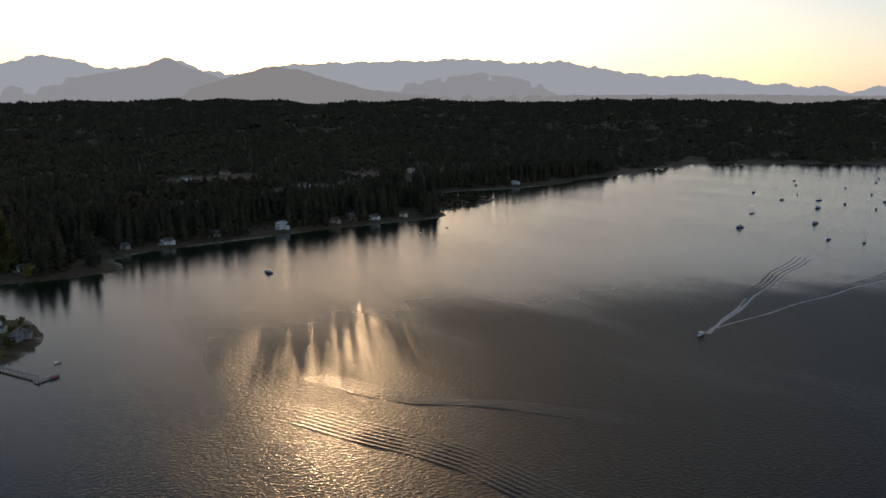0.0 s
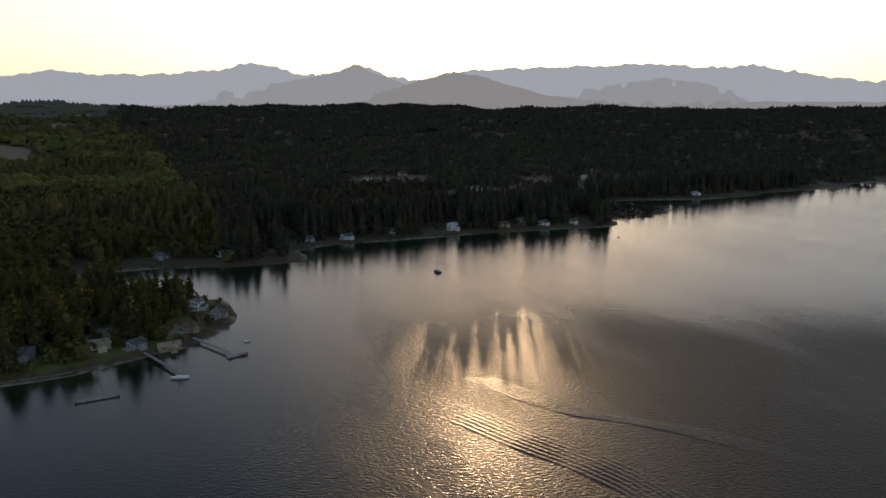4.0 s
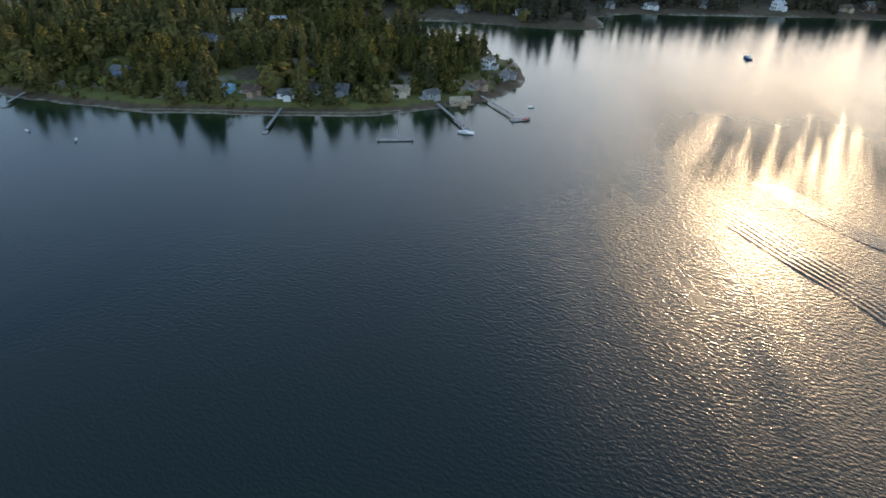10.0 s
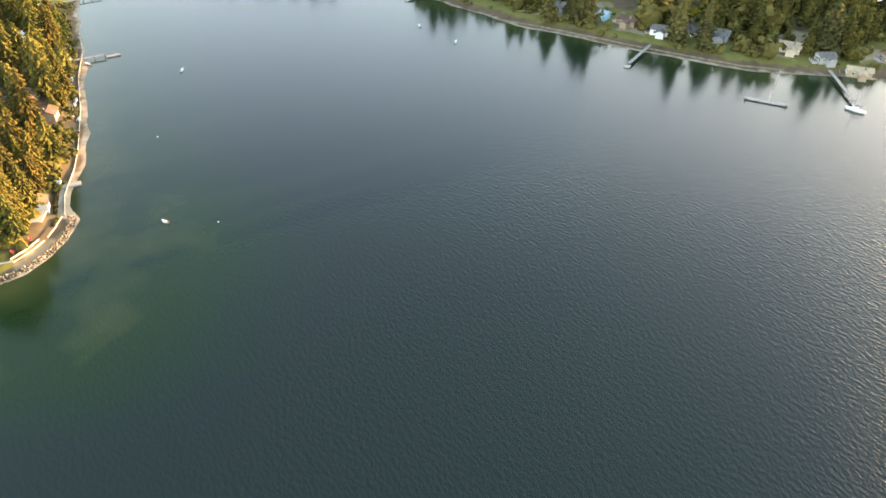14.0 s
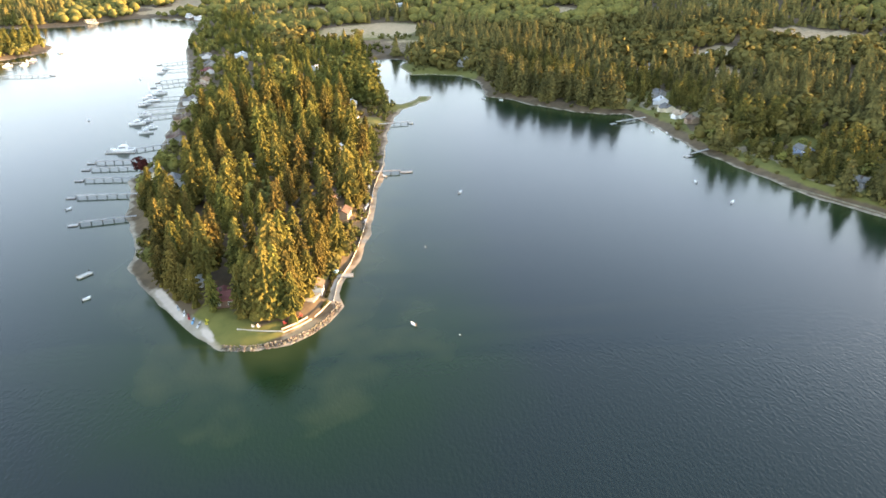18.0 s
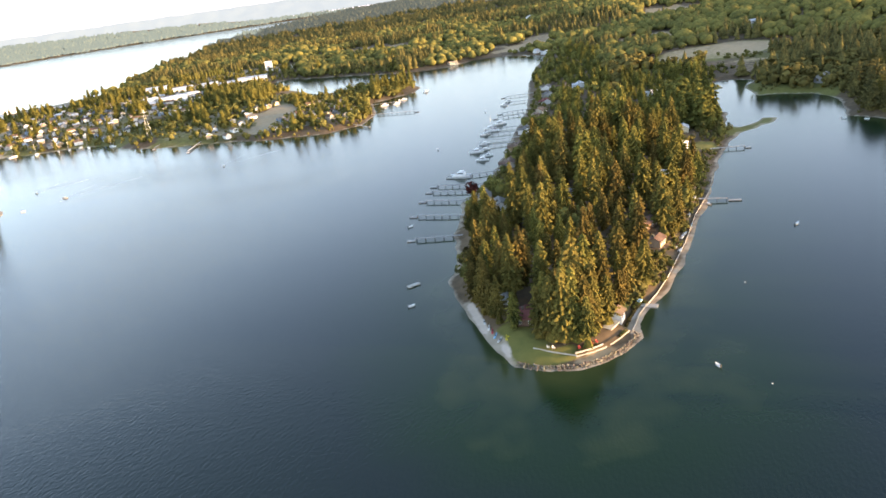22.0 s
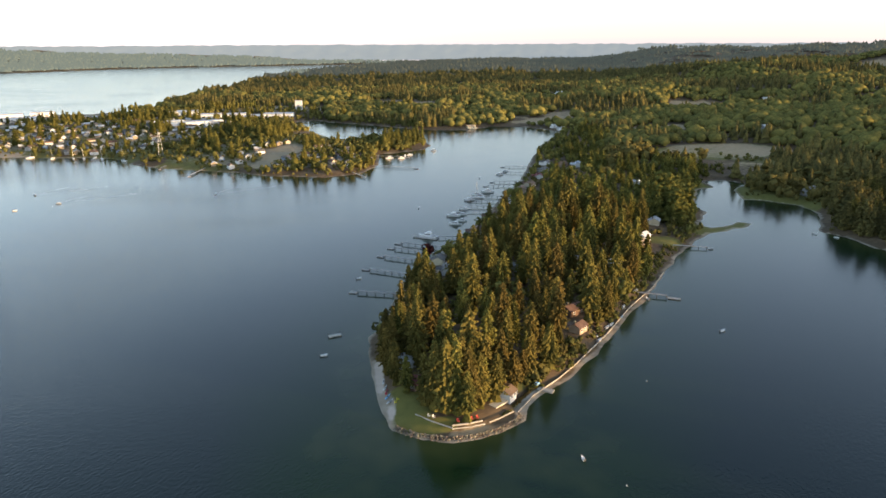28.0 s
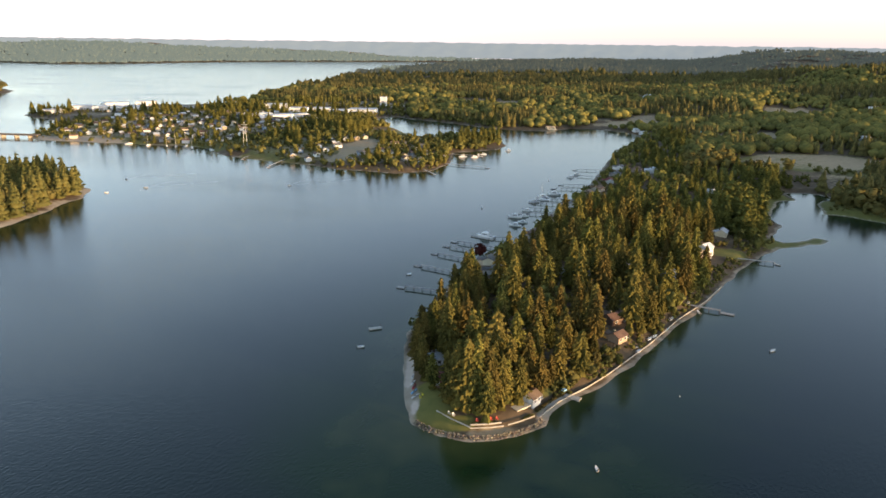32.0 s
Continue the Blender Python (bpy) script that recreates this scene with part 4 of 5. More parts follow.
plant("south_shore_firs", "clumps of dark firs along the sunward shore", spread((430, -900, 660, -60), 6.5, lambda x, y, d, r: (d > 15 - 8 * (ripple(x, y, 26, 3.0) > 0.25)) & (d < 80) & ~SPIT(x, y) & (ripple(x, y, 30, 3.0) + 0.5 * ripple(x, y, 13, 6.0) > -0.25) & (r.random(x.size) < 0.85), 24), FIRS_SLOPE, M_BACKLIT_WOODS, (0.7, 1.02))
plant("south_shore_leaves", "garden trees between the houses of the sunward shore", spread((430, -900, 660, -60), 9, lambda x, y, d, r: (d > 8) & (d < 75) & ~SPIT(x, y) & (r.random(x.size) < 0.45), 25), LEAVES_FAR, M_BACKLIT_WOODS, (0.3, 0.65))


def in_view(x, y):
    """The quarter of the land that lies before the flight: not the back of the bay."""
    b = np.degrees(np.arctan2(x + 60, y - 10))
    return (b > -36) & (b < 166)


# golden leaves, brightened in the colour in place of sunlit haze over town
M_TOWN_TREES = foliage("golden_leaves_brightened", (0.060, 0.070, 0.022), (0.19, 0.165, 0.050), 0.03, 0.0, 0.05)


def neck(x, y):
    return (x > -100) & (x < 20) & (y > 835) & (y < 950)


def fir_belt(x, y):
    """The dark belts of firs behind the town and on its outer point."""
    return np.maximum(np.maximum(blob(x, y, -380, 1085, 130, 26, -8), blob(x, y, -130, 905, 75, 62, 30)), np.maximum(0.6 * blob(x, y, 5, 735, 42, 48), blob(x, y, 40, 838, 36, 52)))


TOWN_BOX = (-720, 640, 90, 1330)
HALLS = lambda x, y: (x < -400) & (y > 1110 - 0.25 * (x + 400)) | (np.abs(y - 1170 - 0.15 * (x + 220)) < 24) & (x > -320) & (x < -105) | (np.hypot(x + 235, y - 1010) < 42)
plant("town_firs", "sunlit firs between the town's houses", spread(TOWN_BOX, 9, lambda x, y, d, r: (d > 5) & (r.random(x.size) < np.maximum(0.85 * fir_belt(x, y), 0.24 * (ripple(x, y, 40, 5.0) > 0.15))) & ~neck(x, y) & ~HALLS(x, y) & (open_land(x, y) < 0.2), 41), FIRS_SLOPE, M_FIR, (0.4, 0.86), grow=stature, girth=1.6)
plant("town_shrubs", "bushes and hedges between the town's houses", spread(TOWN_BOX, 6.5, lambda x, y, d, r: (d > 2) & (r.random(x.size) < 0.62) & ~HALLS(x, y) & (open_land(x, y) < 0.2), 43), LEAVES_HILL, M_LEAF, (0.1, 0.26), "shrubs")
plant("town_trees", "golden-green leafy trees round the town's houses, brightened for haze", spread(TOWN_BOX, 8.5, lambda x, y, d, r: (d > 3) & (r.random(x.size) < np.maximum(0.56 - 0.34 * town_zone(x, y), np.where(x > -170, 0.8, 0.45) * (d < 18))) & ~neck(x, y) & ~HALLS(x, y) & (open_land(x, y) < 0.2), 42), LEAVES_FAR, M_TOWN_TREES, (0.22, 0.66), girth=1.3)
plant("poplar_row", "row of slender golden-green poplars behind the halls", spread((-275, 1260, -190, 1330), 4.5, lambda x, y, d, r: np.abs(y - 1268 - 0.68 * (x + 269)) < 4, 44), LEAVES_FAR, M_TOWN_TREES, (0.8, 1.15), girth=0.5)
NOT_HILL = lambda x, y, d: (x < 90) & (y < 1330) & (y > 600) & ~((x > -60) & (y > 1010)) | neck(x, y) | (x < 300) & (y < 960) & (y > 185) & (x > -20) & (d < 75) & (y > 0.9 * x + 160)
HILL_BOX = (-420, -900, 1350, 1800)
FIRS_ALREADY = lambda x, y: (x < 640) & (y < 0.9 * x + 160) & (y > -60)
NEAR_HILL = lambda x, y: np.hypot(x - 50, y) < 760
SOUTH = lambda x, y: y < -60
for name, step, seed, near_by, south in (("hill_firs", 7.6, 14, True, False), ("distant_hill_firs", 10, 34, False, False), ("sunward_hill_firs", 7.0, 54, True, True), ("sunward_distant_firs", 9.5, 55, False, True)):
    plant(name, "dense fir stands over the hills", spread(HILL_BOX, step, lambda x, y, d, r: (d > 8 + 62 * SOUTH(x, y)) & in_view(x, y) & (NEAR_HILL(x, y) == near_by) & (SOUTH(x, y) == south) & ~NOT_HILL(x, y, d) & ~FIRS_ALREADY(x, y) & (open_land(x, y) < 0.2) & (r.random(x.size) < np.where(stand(x, y) > 0, 0.8, 0.07)), seed), FIRS_FAR, M_BACKLIT_WOODS if south else M_WOODS, (0.36, 0.66) if south else (0.42, 0.84), grow=stature, girth=1.5)
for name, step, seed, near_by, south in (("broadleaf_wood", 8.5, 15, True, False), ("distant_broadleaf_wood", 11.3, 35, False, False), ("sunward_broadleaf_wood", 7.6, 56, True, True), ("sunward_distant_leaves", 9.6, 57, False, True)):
    plant(name, "lighter green broadleaf trees between the firs", spread(HILL_BOX, step, lambda x, y, d, r: (d > 6 + 66 * SOUTH(x, y)) & in_view(x, y) & (NEAR_HILL(x, y) == near_by) & (SOUTH(x, y) == south) & ~NOT_HILL(x, y, d) & (open_land(x, y) < 0.3) & (r.random(x.size) < np.where(FIRS_ALREADY(x, y) & (d < 80), 0.36 * ~gardens(x, y), 0.92)) & (stand(x, y) < 0.06), seed), LEAVES_FAR if near_by else LEAVES_HILL, M_BACKLIT_WOODS if south else M_LEAF, (0.34, 0.72) if south else (0.65, 1.2), grow=stature, girth=1.35)
# haze painted as faint emission on the woods beyond 2500 m
M_FAR_WOODS = haze_glow_material("far_woods_haze_glow", (0.075, 0.080, 0.045), (0.15, 0.165, 0.16), 0.10)
for name, mat, seed, lo, hi in (("far_woods", M_WOODS, 16, 0, 2500), ("sunward_middle_woods", M_BACKLIT_WOODS, 17, 0, 2500), ("hazy_far_woods", M_FAR_WOODS, 36, 2500, 4650), ("sunward_far_woods", M_BACKLIT_WOODS, 37, 2500, 4650)):
    plant(name, "woods on the far hills", spread((-4600, -4600, 4600, 4700), 46, lambda x, y, d, r: (d > 12) & in_view(x, y) & (np.hypot(x, y) < hi) & (np.hypot(x, y) >= lo) & ((y > 0) == (mat != M_BACKLIT_WOODS)) & ~((x > -720) & (x < 1350) & (y > -900) & (y < 1800)) & ~((x < -200) & (y > 3000)) & ~clearing(x, y), seed), GROVES, mat, (0.6, 1.1), grow=stature, girth=1.35)
# the far shore's woods carry their haze as emission too
M_FAR_SHORE = haze_glow_material("far_shore_haze_glow", (0.06, 0.07, 0.045), (0.155, 0.17, 0.135), 0.42)
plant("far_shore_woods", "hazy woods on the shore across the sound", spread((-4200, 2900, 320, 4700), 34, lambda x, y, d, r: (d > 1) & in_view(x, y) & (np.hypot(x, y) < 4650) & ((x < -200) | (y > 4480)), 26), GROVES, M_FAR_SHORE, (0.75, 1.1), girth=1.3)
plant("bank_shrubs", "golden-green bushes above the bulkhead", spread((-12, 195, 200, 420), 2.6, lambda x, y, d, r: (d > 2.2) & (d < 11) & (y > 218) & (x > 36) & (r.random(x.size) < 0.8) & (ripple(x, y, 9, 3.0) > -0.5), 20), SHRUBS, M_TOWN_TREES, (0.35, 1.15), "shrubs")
plant("garden_trees", "small leafy trees between the shore houses", spread((262, -60, 380, 340), 9, lambda x, y, d, r: (d > 11) & (d < 60) & (r.random(x.size) < 0.22), 19), LEAVES_MID, M_LEAF, (0.25, 0.6))
plant("garden_shrubs", "shrubs and hedges round the shore houses", spread((-20, -60, 420, 680), 5.0, lambda x, y, d, r: (d > 4.5) & (d < 34) & ((y > 245) | (x > 30)) & (open_land(x, y) < 0.2) & (r.random(x.size) < 0.45), 18), SHRUBS, M_LEAF, (0.5, 1.8), "shrubs")
plant("marsh_shrubs", "dark low shrubs scattered over the salt marsh", spread((270, 575, 470, 700), 5.5, lambda x, y, d, r: (d > 2) & ((ripple(x, y, 20, 3.0) > 0.35) & (y < 660) | (r.random(x.size) < 0.03)) & (r.random(x.size) < 0.6), 51), SHRUBS, M_LEAF, (0.7, 1.9), "shrubs")
# these firs take the brightened leaf colour for their sunlit look
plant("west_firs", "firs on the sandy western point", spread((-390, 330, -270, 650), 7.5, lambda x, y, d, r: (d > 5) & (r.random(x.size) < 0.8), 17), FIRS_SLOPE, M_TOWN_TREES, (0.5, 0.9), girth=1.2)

# ---- houses ----
PAINT = {
    "white": ((0.62, 0.61, 0.58), (0.80, 0.79, 0.76)), "cream": ((0.56, 0.48, 0.34), (0.74, 0.66, 0.50)), "tan": ((0.32, 0.23, 0.15), (0.46, 0.35, 0.24)), "brown": ((0.10, 0.06, 0.04), (0.20, 0.13, 0.09)),
    "grey": ((0.26, 0.25, 0.24), (0.42, 0.41, 0.39)), "slate": ((0.10, 0.093, 0.085), (0.20, 0.19, 0.175)), "pale": ((0.45, 0.45, 0.45), (0.65, 0.65, 0.64)), "maroon": ((0.16, 0.05, 0.04), (0.28, 0.10, 0.08)),
    "slateblue": ((0.16, 0.22, 0.32), (0.26, 0.33, 0.43)), "sky": ((0.22, 0.46, 0.66), (0.34, 0.58, 0.76)), "skyroof": ((0.42, 0.60, 0.72), (0.55, 0.72, 0.82)), "red": ((0.40, 0.06, 0.04), (0.55, 0.10, 0.07)), "gold": ((0.50, 0.42, 0.03), (0.66, 0.56, 0.06)), "orange": ((0.50, 0.16, 0.03), (0.66, 0.26, 0.06)), "teal": ((0.10, 0.34, 0.33), (0.18, 0.46, 0.44)),
}
M_PAINT = {k: material("painted_" + k, a, b, 0.35, 0.75, 0.01, vary=0.12) for k, (a, b) in PAINT.items()}


def glass_material():
    m = bpy.data.materials.new("window_glass")
    m.use_nodes = True
    b = m.node_tree.nodes["Principled BSDF"]
    b.inputs["Base Color"].default_value, b.inputs["Roughness"].default_value, b.inputs["Metallic"].default_value = (0.03, 0.035, 0.04, 1), 0.05, 0.0
    b.inputs["Specular IOR Level"].default_value = 0.8
    return m


M_GLASS = glass_material()


def box(bm, x, y, z, sx, sy, sz, turn=0.0):
    """A block centred at x, y, with its foot at z."""
    bmesh.ops.create_cube(bm, size=1.0, matrix=pose(x, y, z + sz / 2, 0, 0, turn) @ Matrix.Diagonal((sx, sy, sz, 1)))


def prism(bm, profile, y0, y1):
    """A profile in x and z drawn out along y."""
    a, b = [bm.verts.new((x, y0, z)) for x, z in profile], [bm.verts.new((x, y1, z)) for x, z in profile]
    n = len(profile)
    bm.faces.new(a)
    bm.faces.new(b[::-1])
    for i in range(n):
        bm.faces.new((a[i], b[i], b[(i + 1) % n], a[(i + 1) % n]))
    bmesh.ops.recalc_face_normals(bm, faces=bm.faces)


def block(name, parent, mat, *sizes, label="", turn=0.0):
    bm = bmesh.new()
    box(bm, *sizes, turn)
    return part(name, bm, mat, parent, label)


def window(parent, x, y, z, w, h, side):
    """side: 0 front (-y), 1 back, 2 right (+x), 3 left."""
    turn = (0, 180, 90, 270)[side]
    f = new("window")
    f.parent, f.matrix_basis = parent, pose(x, y, z, 0, 0, turn)
    bm = bmesh.new()
    for sx, sz, px, pz in ((w + 0.2, 0.12, 0, 0), (w + 0.2, 0.12, 0, h), (0.12, h, -w / 2, 0.06), (0.12, h, w / 2, 0.06), (0.07, h, 0, 0.06)):
        box(bm, px, -0.04, pz, sx, 0.14, sz)
    me = part("window", bm, M_PAINT["white"], parent, "white window frame with glass panes")
    me.matrix_basis = f.matrix_basis
    bpy.data.objects.remove(f)
    block("pane", me, M_GLASS, 0, 0.0, 0.06, w, 0.06, h)
    return me


def house(name, x, y, turn, w, d, storeys, wall, roof, label, group="", windows=True, z=None):
    g = float(height(x, y, inland(x, y))) if z is None else z
    t = thing(name, x, y, g, turn + 90)
    w, d = d, w
    h = 2.6 * storeys + 0.2
    rise = w * 0.26
    bm = bmesh.new()
    prism(bm, [(-w / 2, -0.8), (w / 2, -0.8), (w / 2, h), (0, h + rise), (-w / 2, h)], -d / 2, d / 2)
    part("wall", bm, M_PAINT[wall], t)
    bm = bmesh.new()
    e, th, k = 0.45, 0.2, rise / (w / 2)
    prism(bm, [(-w / 2 - e, h - e * k + 0.02), (0, h + rise + 0.02), (w / 2 + e, h - e * k + 0.02), (w / 2 + e, h - e * k + th), (0, h + rise + th), (-w / 2 - e, h - e * k + th)], -d / 2 - e, d / 2 + e)
    part("roof", bm, M_PAINT[roof], t)
    if windows:
        # a lower wing across the back
        ww, wd = w * 0.62, d * 0.55
        bm = bmesh.new()
        prism(bm, [(-ww / 2, -0.8), (ww / 2, -0.8), (ww / 2, 2.5), (0, 2.5 + ww * 0.22), (-ww / 2, 2.5)], -wd / 2, wd / 2)
        wing = part("wing", bm, M_PAINT[wall], t)
        bm = bmesh.new()
        prism(bm, [(-ww / 2 - 0.4, 2.42), (0, 2.52 + ww * 0.22), (ww / 2 + 0.4, 2.42), (ww / 2 + 0.4, 2.6), (0, 2.72 + ww * 0.22), (-ww / 2 - 0.4, 2.6)], -wd / 2 - 0.4, wd / 2 + 0.4)
        wing_roof = part("roof", bm, M_PAINT[roof], wing)
        wing.matrix_basis = pose(w * 0.5 + wd * 0.25, d * 0.1, 0, 0, 0, 90)
        for s in range(storeys):
            for px in (-w * 0.3, w * 0.04, w * 0.32):
                window(t, px, -d / 2, 0.9 + 2.7 * s, 1.3, 1.25, 0)
            for py in (-d * 0.25, d * 0.25):
                window(t, w / 2, py, 0.9 + 2.7 * s, 1.2, 1.2, 2)
                window(t, -w / 2, py, 0.9 + 2.7 * s, 1.2, 1.2, 3)
        door = block("door", t, M_PAINT["brown"], -w * 0.13, -d / 2 - 0.03, 0.1, 0.95, 0.12, 2.05)
        block("handle", door, M_METAL, -w * 0.13 + 0.36, -d / 2 - 0.12, 1.05, 0.05, 0.06, 0.12)
        block("chimney", t, M_ROCK, w * 0.22, d * 0.18, h, 0.8, 0.8, rise + 0.7)
        porch = block("porch", t, M_WOOD, 0, -d / 2 - 1.4, -0.5, w * 0.7, 2.6, 0.75)
        for px in (-w * 0.33, 0, w * 0.33):
            block("post", porch, M_PAINT["white"], px, -d / 2 - 2.6, 0.25, 0.1, 0.1, 0.95)
    return tagged(t, label, "house", group)


M_METAL = material("galvanised_metal", (0.35, 0.36, 0.37), (0.55, 0.56, 0.57), 2.0, 0.4, 0.0, metal=0.9)
for h in HOMES:
    house("house", h[0], h[1], h[2] + 16 * math.sin(h[0] * 1.7 + h[1]), h[3] * 0.8, h[4] * 0.8, *h[5:], group="houses on the shore")

# the town across the inlet: small houses on a loose grid
r = np.random.default_rng(31)
protos = []
for wall, roof, w, d, n in (("white", "slate", 9, 7, 1), ("cream", "brown", 10, 7, 1), ("grey", "slate", 9, 7, 1), ("tan", "pale", 8, 7, 1), ("white", "brown", 10, 6.5, 1), ("slateblue", "slate", 9, 6.5, 1)):
    t = house("town_house", -330, 930, 0, w * 0.86, d * 0.86, n, wall, roof, "small %s town house with a %s roof" % ({"slateblue": "blue"}.get(wall, wall), {"slate": "dark grey", "pale": "pale grey"}.get(roof, roof)), "houses of the town", windows=False, z=0)
    for px in (-w * 0.24, w * 0.21):
        window(t, px, -d * 0.43, 1.0, 1.4, 1.3, 0)
    protos.append(t)
gx, gy, gd, r = spread((-540, 690, 10, 1180), 15.5, lambda x, y, d, r: (d > 8) & (town_zone(x, y) + 0.7 * blob(x, y, -80, 730, 90, 90) > 0.5) & (open_land(x, y) < 0.2) & (r.random(x.size) < 0.72), 32)
for i, (x, y, d) in enumerate(zip(gx, gy, gd)):
    src = protos[i % 6]
    m = pose(x, y, float(height(x, y, d)), 0, 0, 20 + 90 * r.integers(4) + r.uniform(-6, 6))
    if i < 6:
        src.matrix_world = m
    else:
        copy_thing(src, m)


def shed(x, y, turn, w, d, h, label):
    """A large flat-roofed industrial hall."""
    t = thing("industrial_hall", x, y, float(height(x, y, inland(x, y))), turn)
    block("wall", t, M_PAINT["white"], 0, 0, -1, w, d, h + 1)
    block("roof", t, M_PAINT["pale"], 0, 0, h + 0.004, w + 0.6, d + 0.6, 0.5)
    for k in range(int(w // 9)):
        block("door", t, M_PAINT["grey"], -w / 2 + 5 + 9 * k, -d / 2 - 0.05, 0, 5, 0.2, h * 0.55)
    return tagged(t, label, "building", "industrial halls")


for x, y, turn, w, d, h in ((-625, 1120, 25, 34, 20, 5), (-600, 1165, 25, 30, 22, 6), (-562, 1150, 25, 26, 18, 6), (-560, 1205, 25, 36, 20, 8), (-520, 1150, 20, 46, 24, 6), (-525, 1240, 20, 34, 20, 7), (-472, 1040, 20, 30, 20, 5), (-640, 1150, 30, 22, 14, 4), (-590, 1240, 20, 26, 16, 6),
                            (-292, 1200, 4, 44, 26, 6), (-241, 1162, 4, 30, 22, 6), (-205, 1180, 6, 30, 24, 5), (-172, 1166, 2, 26, 28, 5), (-138, 1184, -4, 46, 32, 6), (-231, 1000, 30, 34, 20, 6), (-262, 1020, 30, 20, 16, 5), (-210, 1030, 25, 18, 14, 5)):
    shed(x, y, turn, w, d, h, "large white flat-roofed industrial hall behind the town")
shed(-112, 1290, 0, 12, 12, 15, "tall white block rising over the trees")

# ---- piers, floats and boats ----


def pier(a, b, wide=1.5, rail=True, end_float=4.0, label="weathered grey wooden pier on dark piles"):
    """A pier from its root on the shore (b) to its outer end (a)."""
    rail = rail and wide > 2
    ax, ay, bx, by = *a, *b
    n = math.hypot(bx - ax, by - ay)
    t = thing("pier", ax, ay, 0, math.degrees(math.atan2(by - ay, bx - ax)))
    block("deck", t, M_WOOD, n / 2 + 1, 0, 1.35, n + 2, wide, 0.16)
    k = 0
    while k * 4.5 < n - 1:
        for s in (-1, 1):
            bm = bmesh.new()
            bmesh.ops.create_cone(bm, cap_ends=True, segments=8, radius1=0.13, radius2=0.11, depth=5.6, matrix=Matrix.Translation((k * 4.5 + 0.4, s * (wide / 2 - 0.1), -1.1)))
            part("support_post", bm, M_PILE, t)
        k += 1
    if rail:
        for s in (-1, 1):
            block("rail", t, M_PAINT["pale"], n / 2, s * (wide / 2 - 0.06), 2.8, n, 0.07, 0.09)
            for j in range(max(2, int(n / 2.5))):
                block("post", t, M_PAINT["pale"], 0.2 + j * 2.5, s * (wide / 2 - 0.06), 1.93, 0.09, 0.09, 0.88)
    if end_float:
        f = block("float", t, M_WOOD, -end_float / 2 - 0.3, 0, -0.15, end_float, 2.4, 0.6)
        for s in (-1, 1):
            block("fender", f, M_PILE, -end_float / 2 - 0.3, s * 1.25, 0.1, end_float, 0.1, 0.25)
    return tagged(t, label, "pier", "piers")


def hull(bm, length, beam, free, bow=0.34, sheer=0.35):
    """A boat's hull with a pointed bow towards +x; its foot a little under water."""
    rows = []
    for k in range(9):
        u = k / 8
        b = beam / 2 * (1 if u < 1 - bow * 1.6 else max(0.02, 1 - ((u - (1 - bow * 1.6)) / (bow * 1.6)) ** 2)) * (0.86 + 0.14 * min(1, u * 4))
        x, top = -length / 2 + u * length, free + sheer * max(0, u - 0.3) ** 2 * 2
        rows.append([bm.verts.new(p) for p in ((x, -b, top), (x - 0.05 * length * (u > 0.9), -b * 0.72, -0.1), (x - 0.08 * length * (u > 0.9), 0, -0.3), (x - 0.05 * length * (u > 0.9), b * 0.72, -0.1), (x, b, top))])
    for p, q in zip(rows, rows[1:]):
        for i in range(4):
            bm.faces.new((p[i], q[i], q[i + 1], p[i + 1]))
        bm.faces.new((p[4], q[4], q[0], p[0]))
    bm.faces.new(rows[0])
    bm.faces.new(rows[-1][::-1])
    bmesh.ops.recalc_face_normals(bm, faces=bm.faces)


M_HULL = material("gelcoat", (0.70, 0.70, 0.68), (0.82, 0.82, 0.80), 0.8, 0.25, 0.0, spec=0.5)
# furled sails, and the darkened hulls of backlit boats
M_CANVAS = material("blue_canvas_and_backlit_hull", (0.02, 0.04, 0.12), (0.05, 0.09, 0.22), 1.0, 0.9)


def spar(name, parent, mat, p, q, r):
    p, q = Vector(p), Vector(q)
    bm = bmesh.new()
    m = Matrix.Translation((p + q) / 2) @ (q - p).to_track_quat("Z", "Y").to_matrix().to_4x4()
    bmesh.ops.create_cone(bm, cap_ends=True, segments=8, radius1=r, radius2=r * 0.8, depth=(q - p).length, matrix=m)
    return part(name, bm, mat, parent)


def motor_boat(x, y, turn, length=9.0, label="white cabin motor boat lying at its mooring", upper=True, paint=None):
    t = thing("motor_boat", x, y, 0, turn)
    beam = length * 0.3
    bm = bmesh.new()
    hull(bm, length, beam, 0.11 * length)
    part("hull", bm, paint or M_HULL, t)
    f = 0.11 * length
    bm = bmesh.new()
    prism(bm, [(-length * 0.22, f), (length * 0.27, f), (length * 0.15, f + 0.13 * length), (-length * 0.22, f + 0.14 * length)], -beam * 0.36, beam * 0.36)
    cabin = part("cabin", bm, M_HULL, t)
    for s in (-1, 1):
        block("window", cabin, M_GLASS, -0.02 * length, s * beam * 0.365, f + 0.06 * length, length * 0.28, 0.05, 0.05 * length)
    block("windscreen", cabin, M_GLASS, length * 0.20, 0, f + 0.05 * length, 0.05 * length, beam * 0.6, 0.06 * length)
    block("cockpit", t, M_WOOD, -length * 0.35, 0, f - 0.02, length * 0.2, beam * 0.66, 0.06)
    if upper:
        block("flybridge", t, M_HULL, -length * 0.06, 0, f + 0.14 * length, length * 0.22, beam * 0.6, 0.05 * length)
        spar("mast", t, M_METAL, (-length * 0.14, 0, f + 0.18 * length), (-length * 0.2, 0, f + 0.34 * length), 0.05)
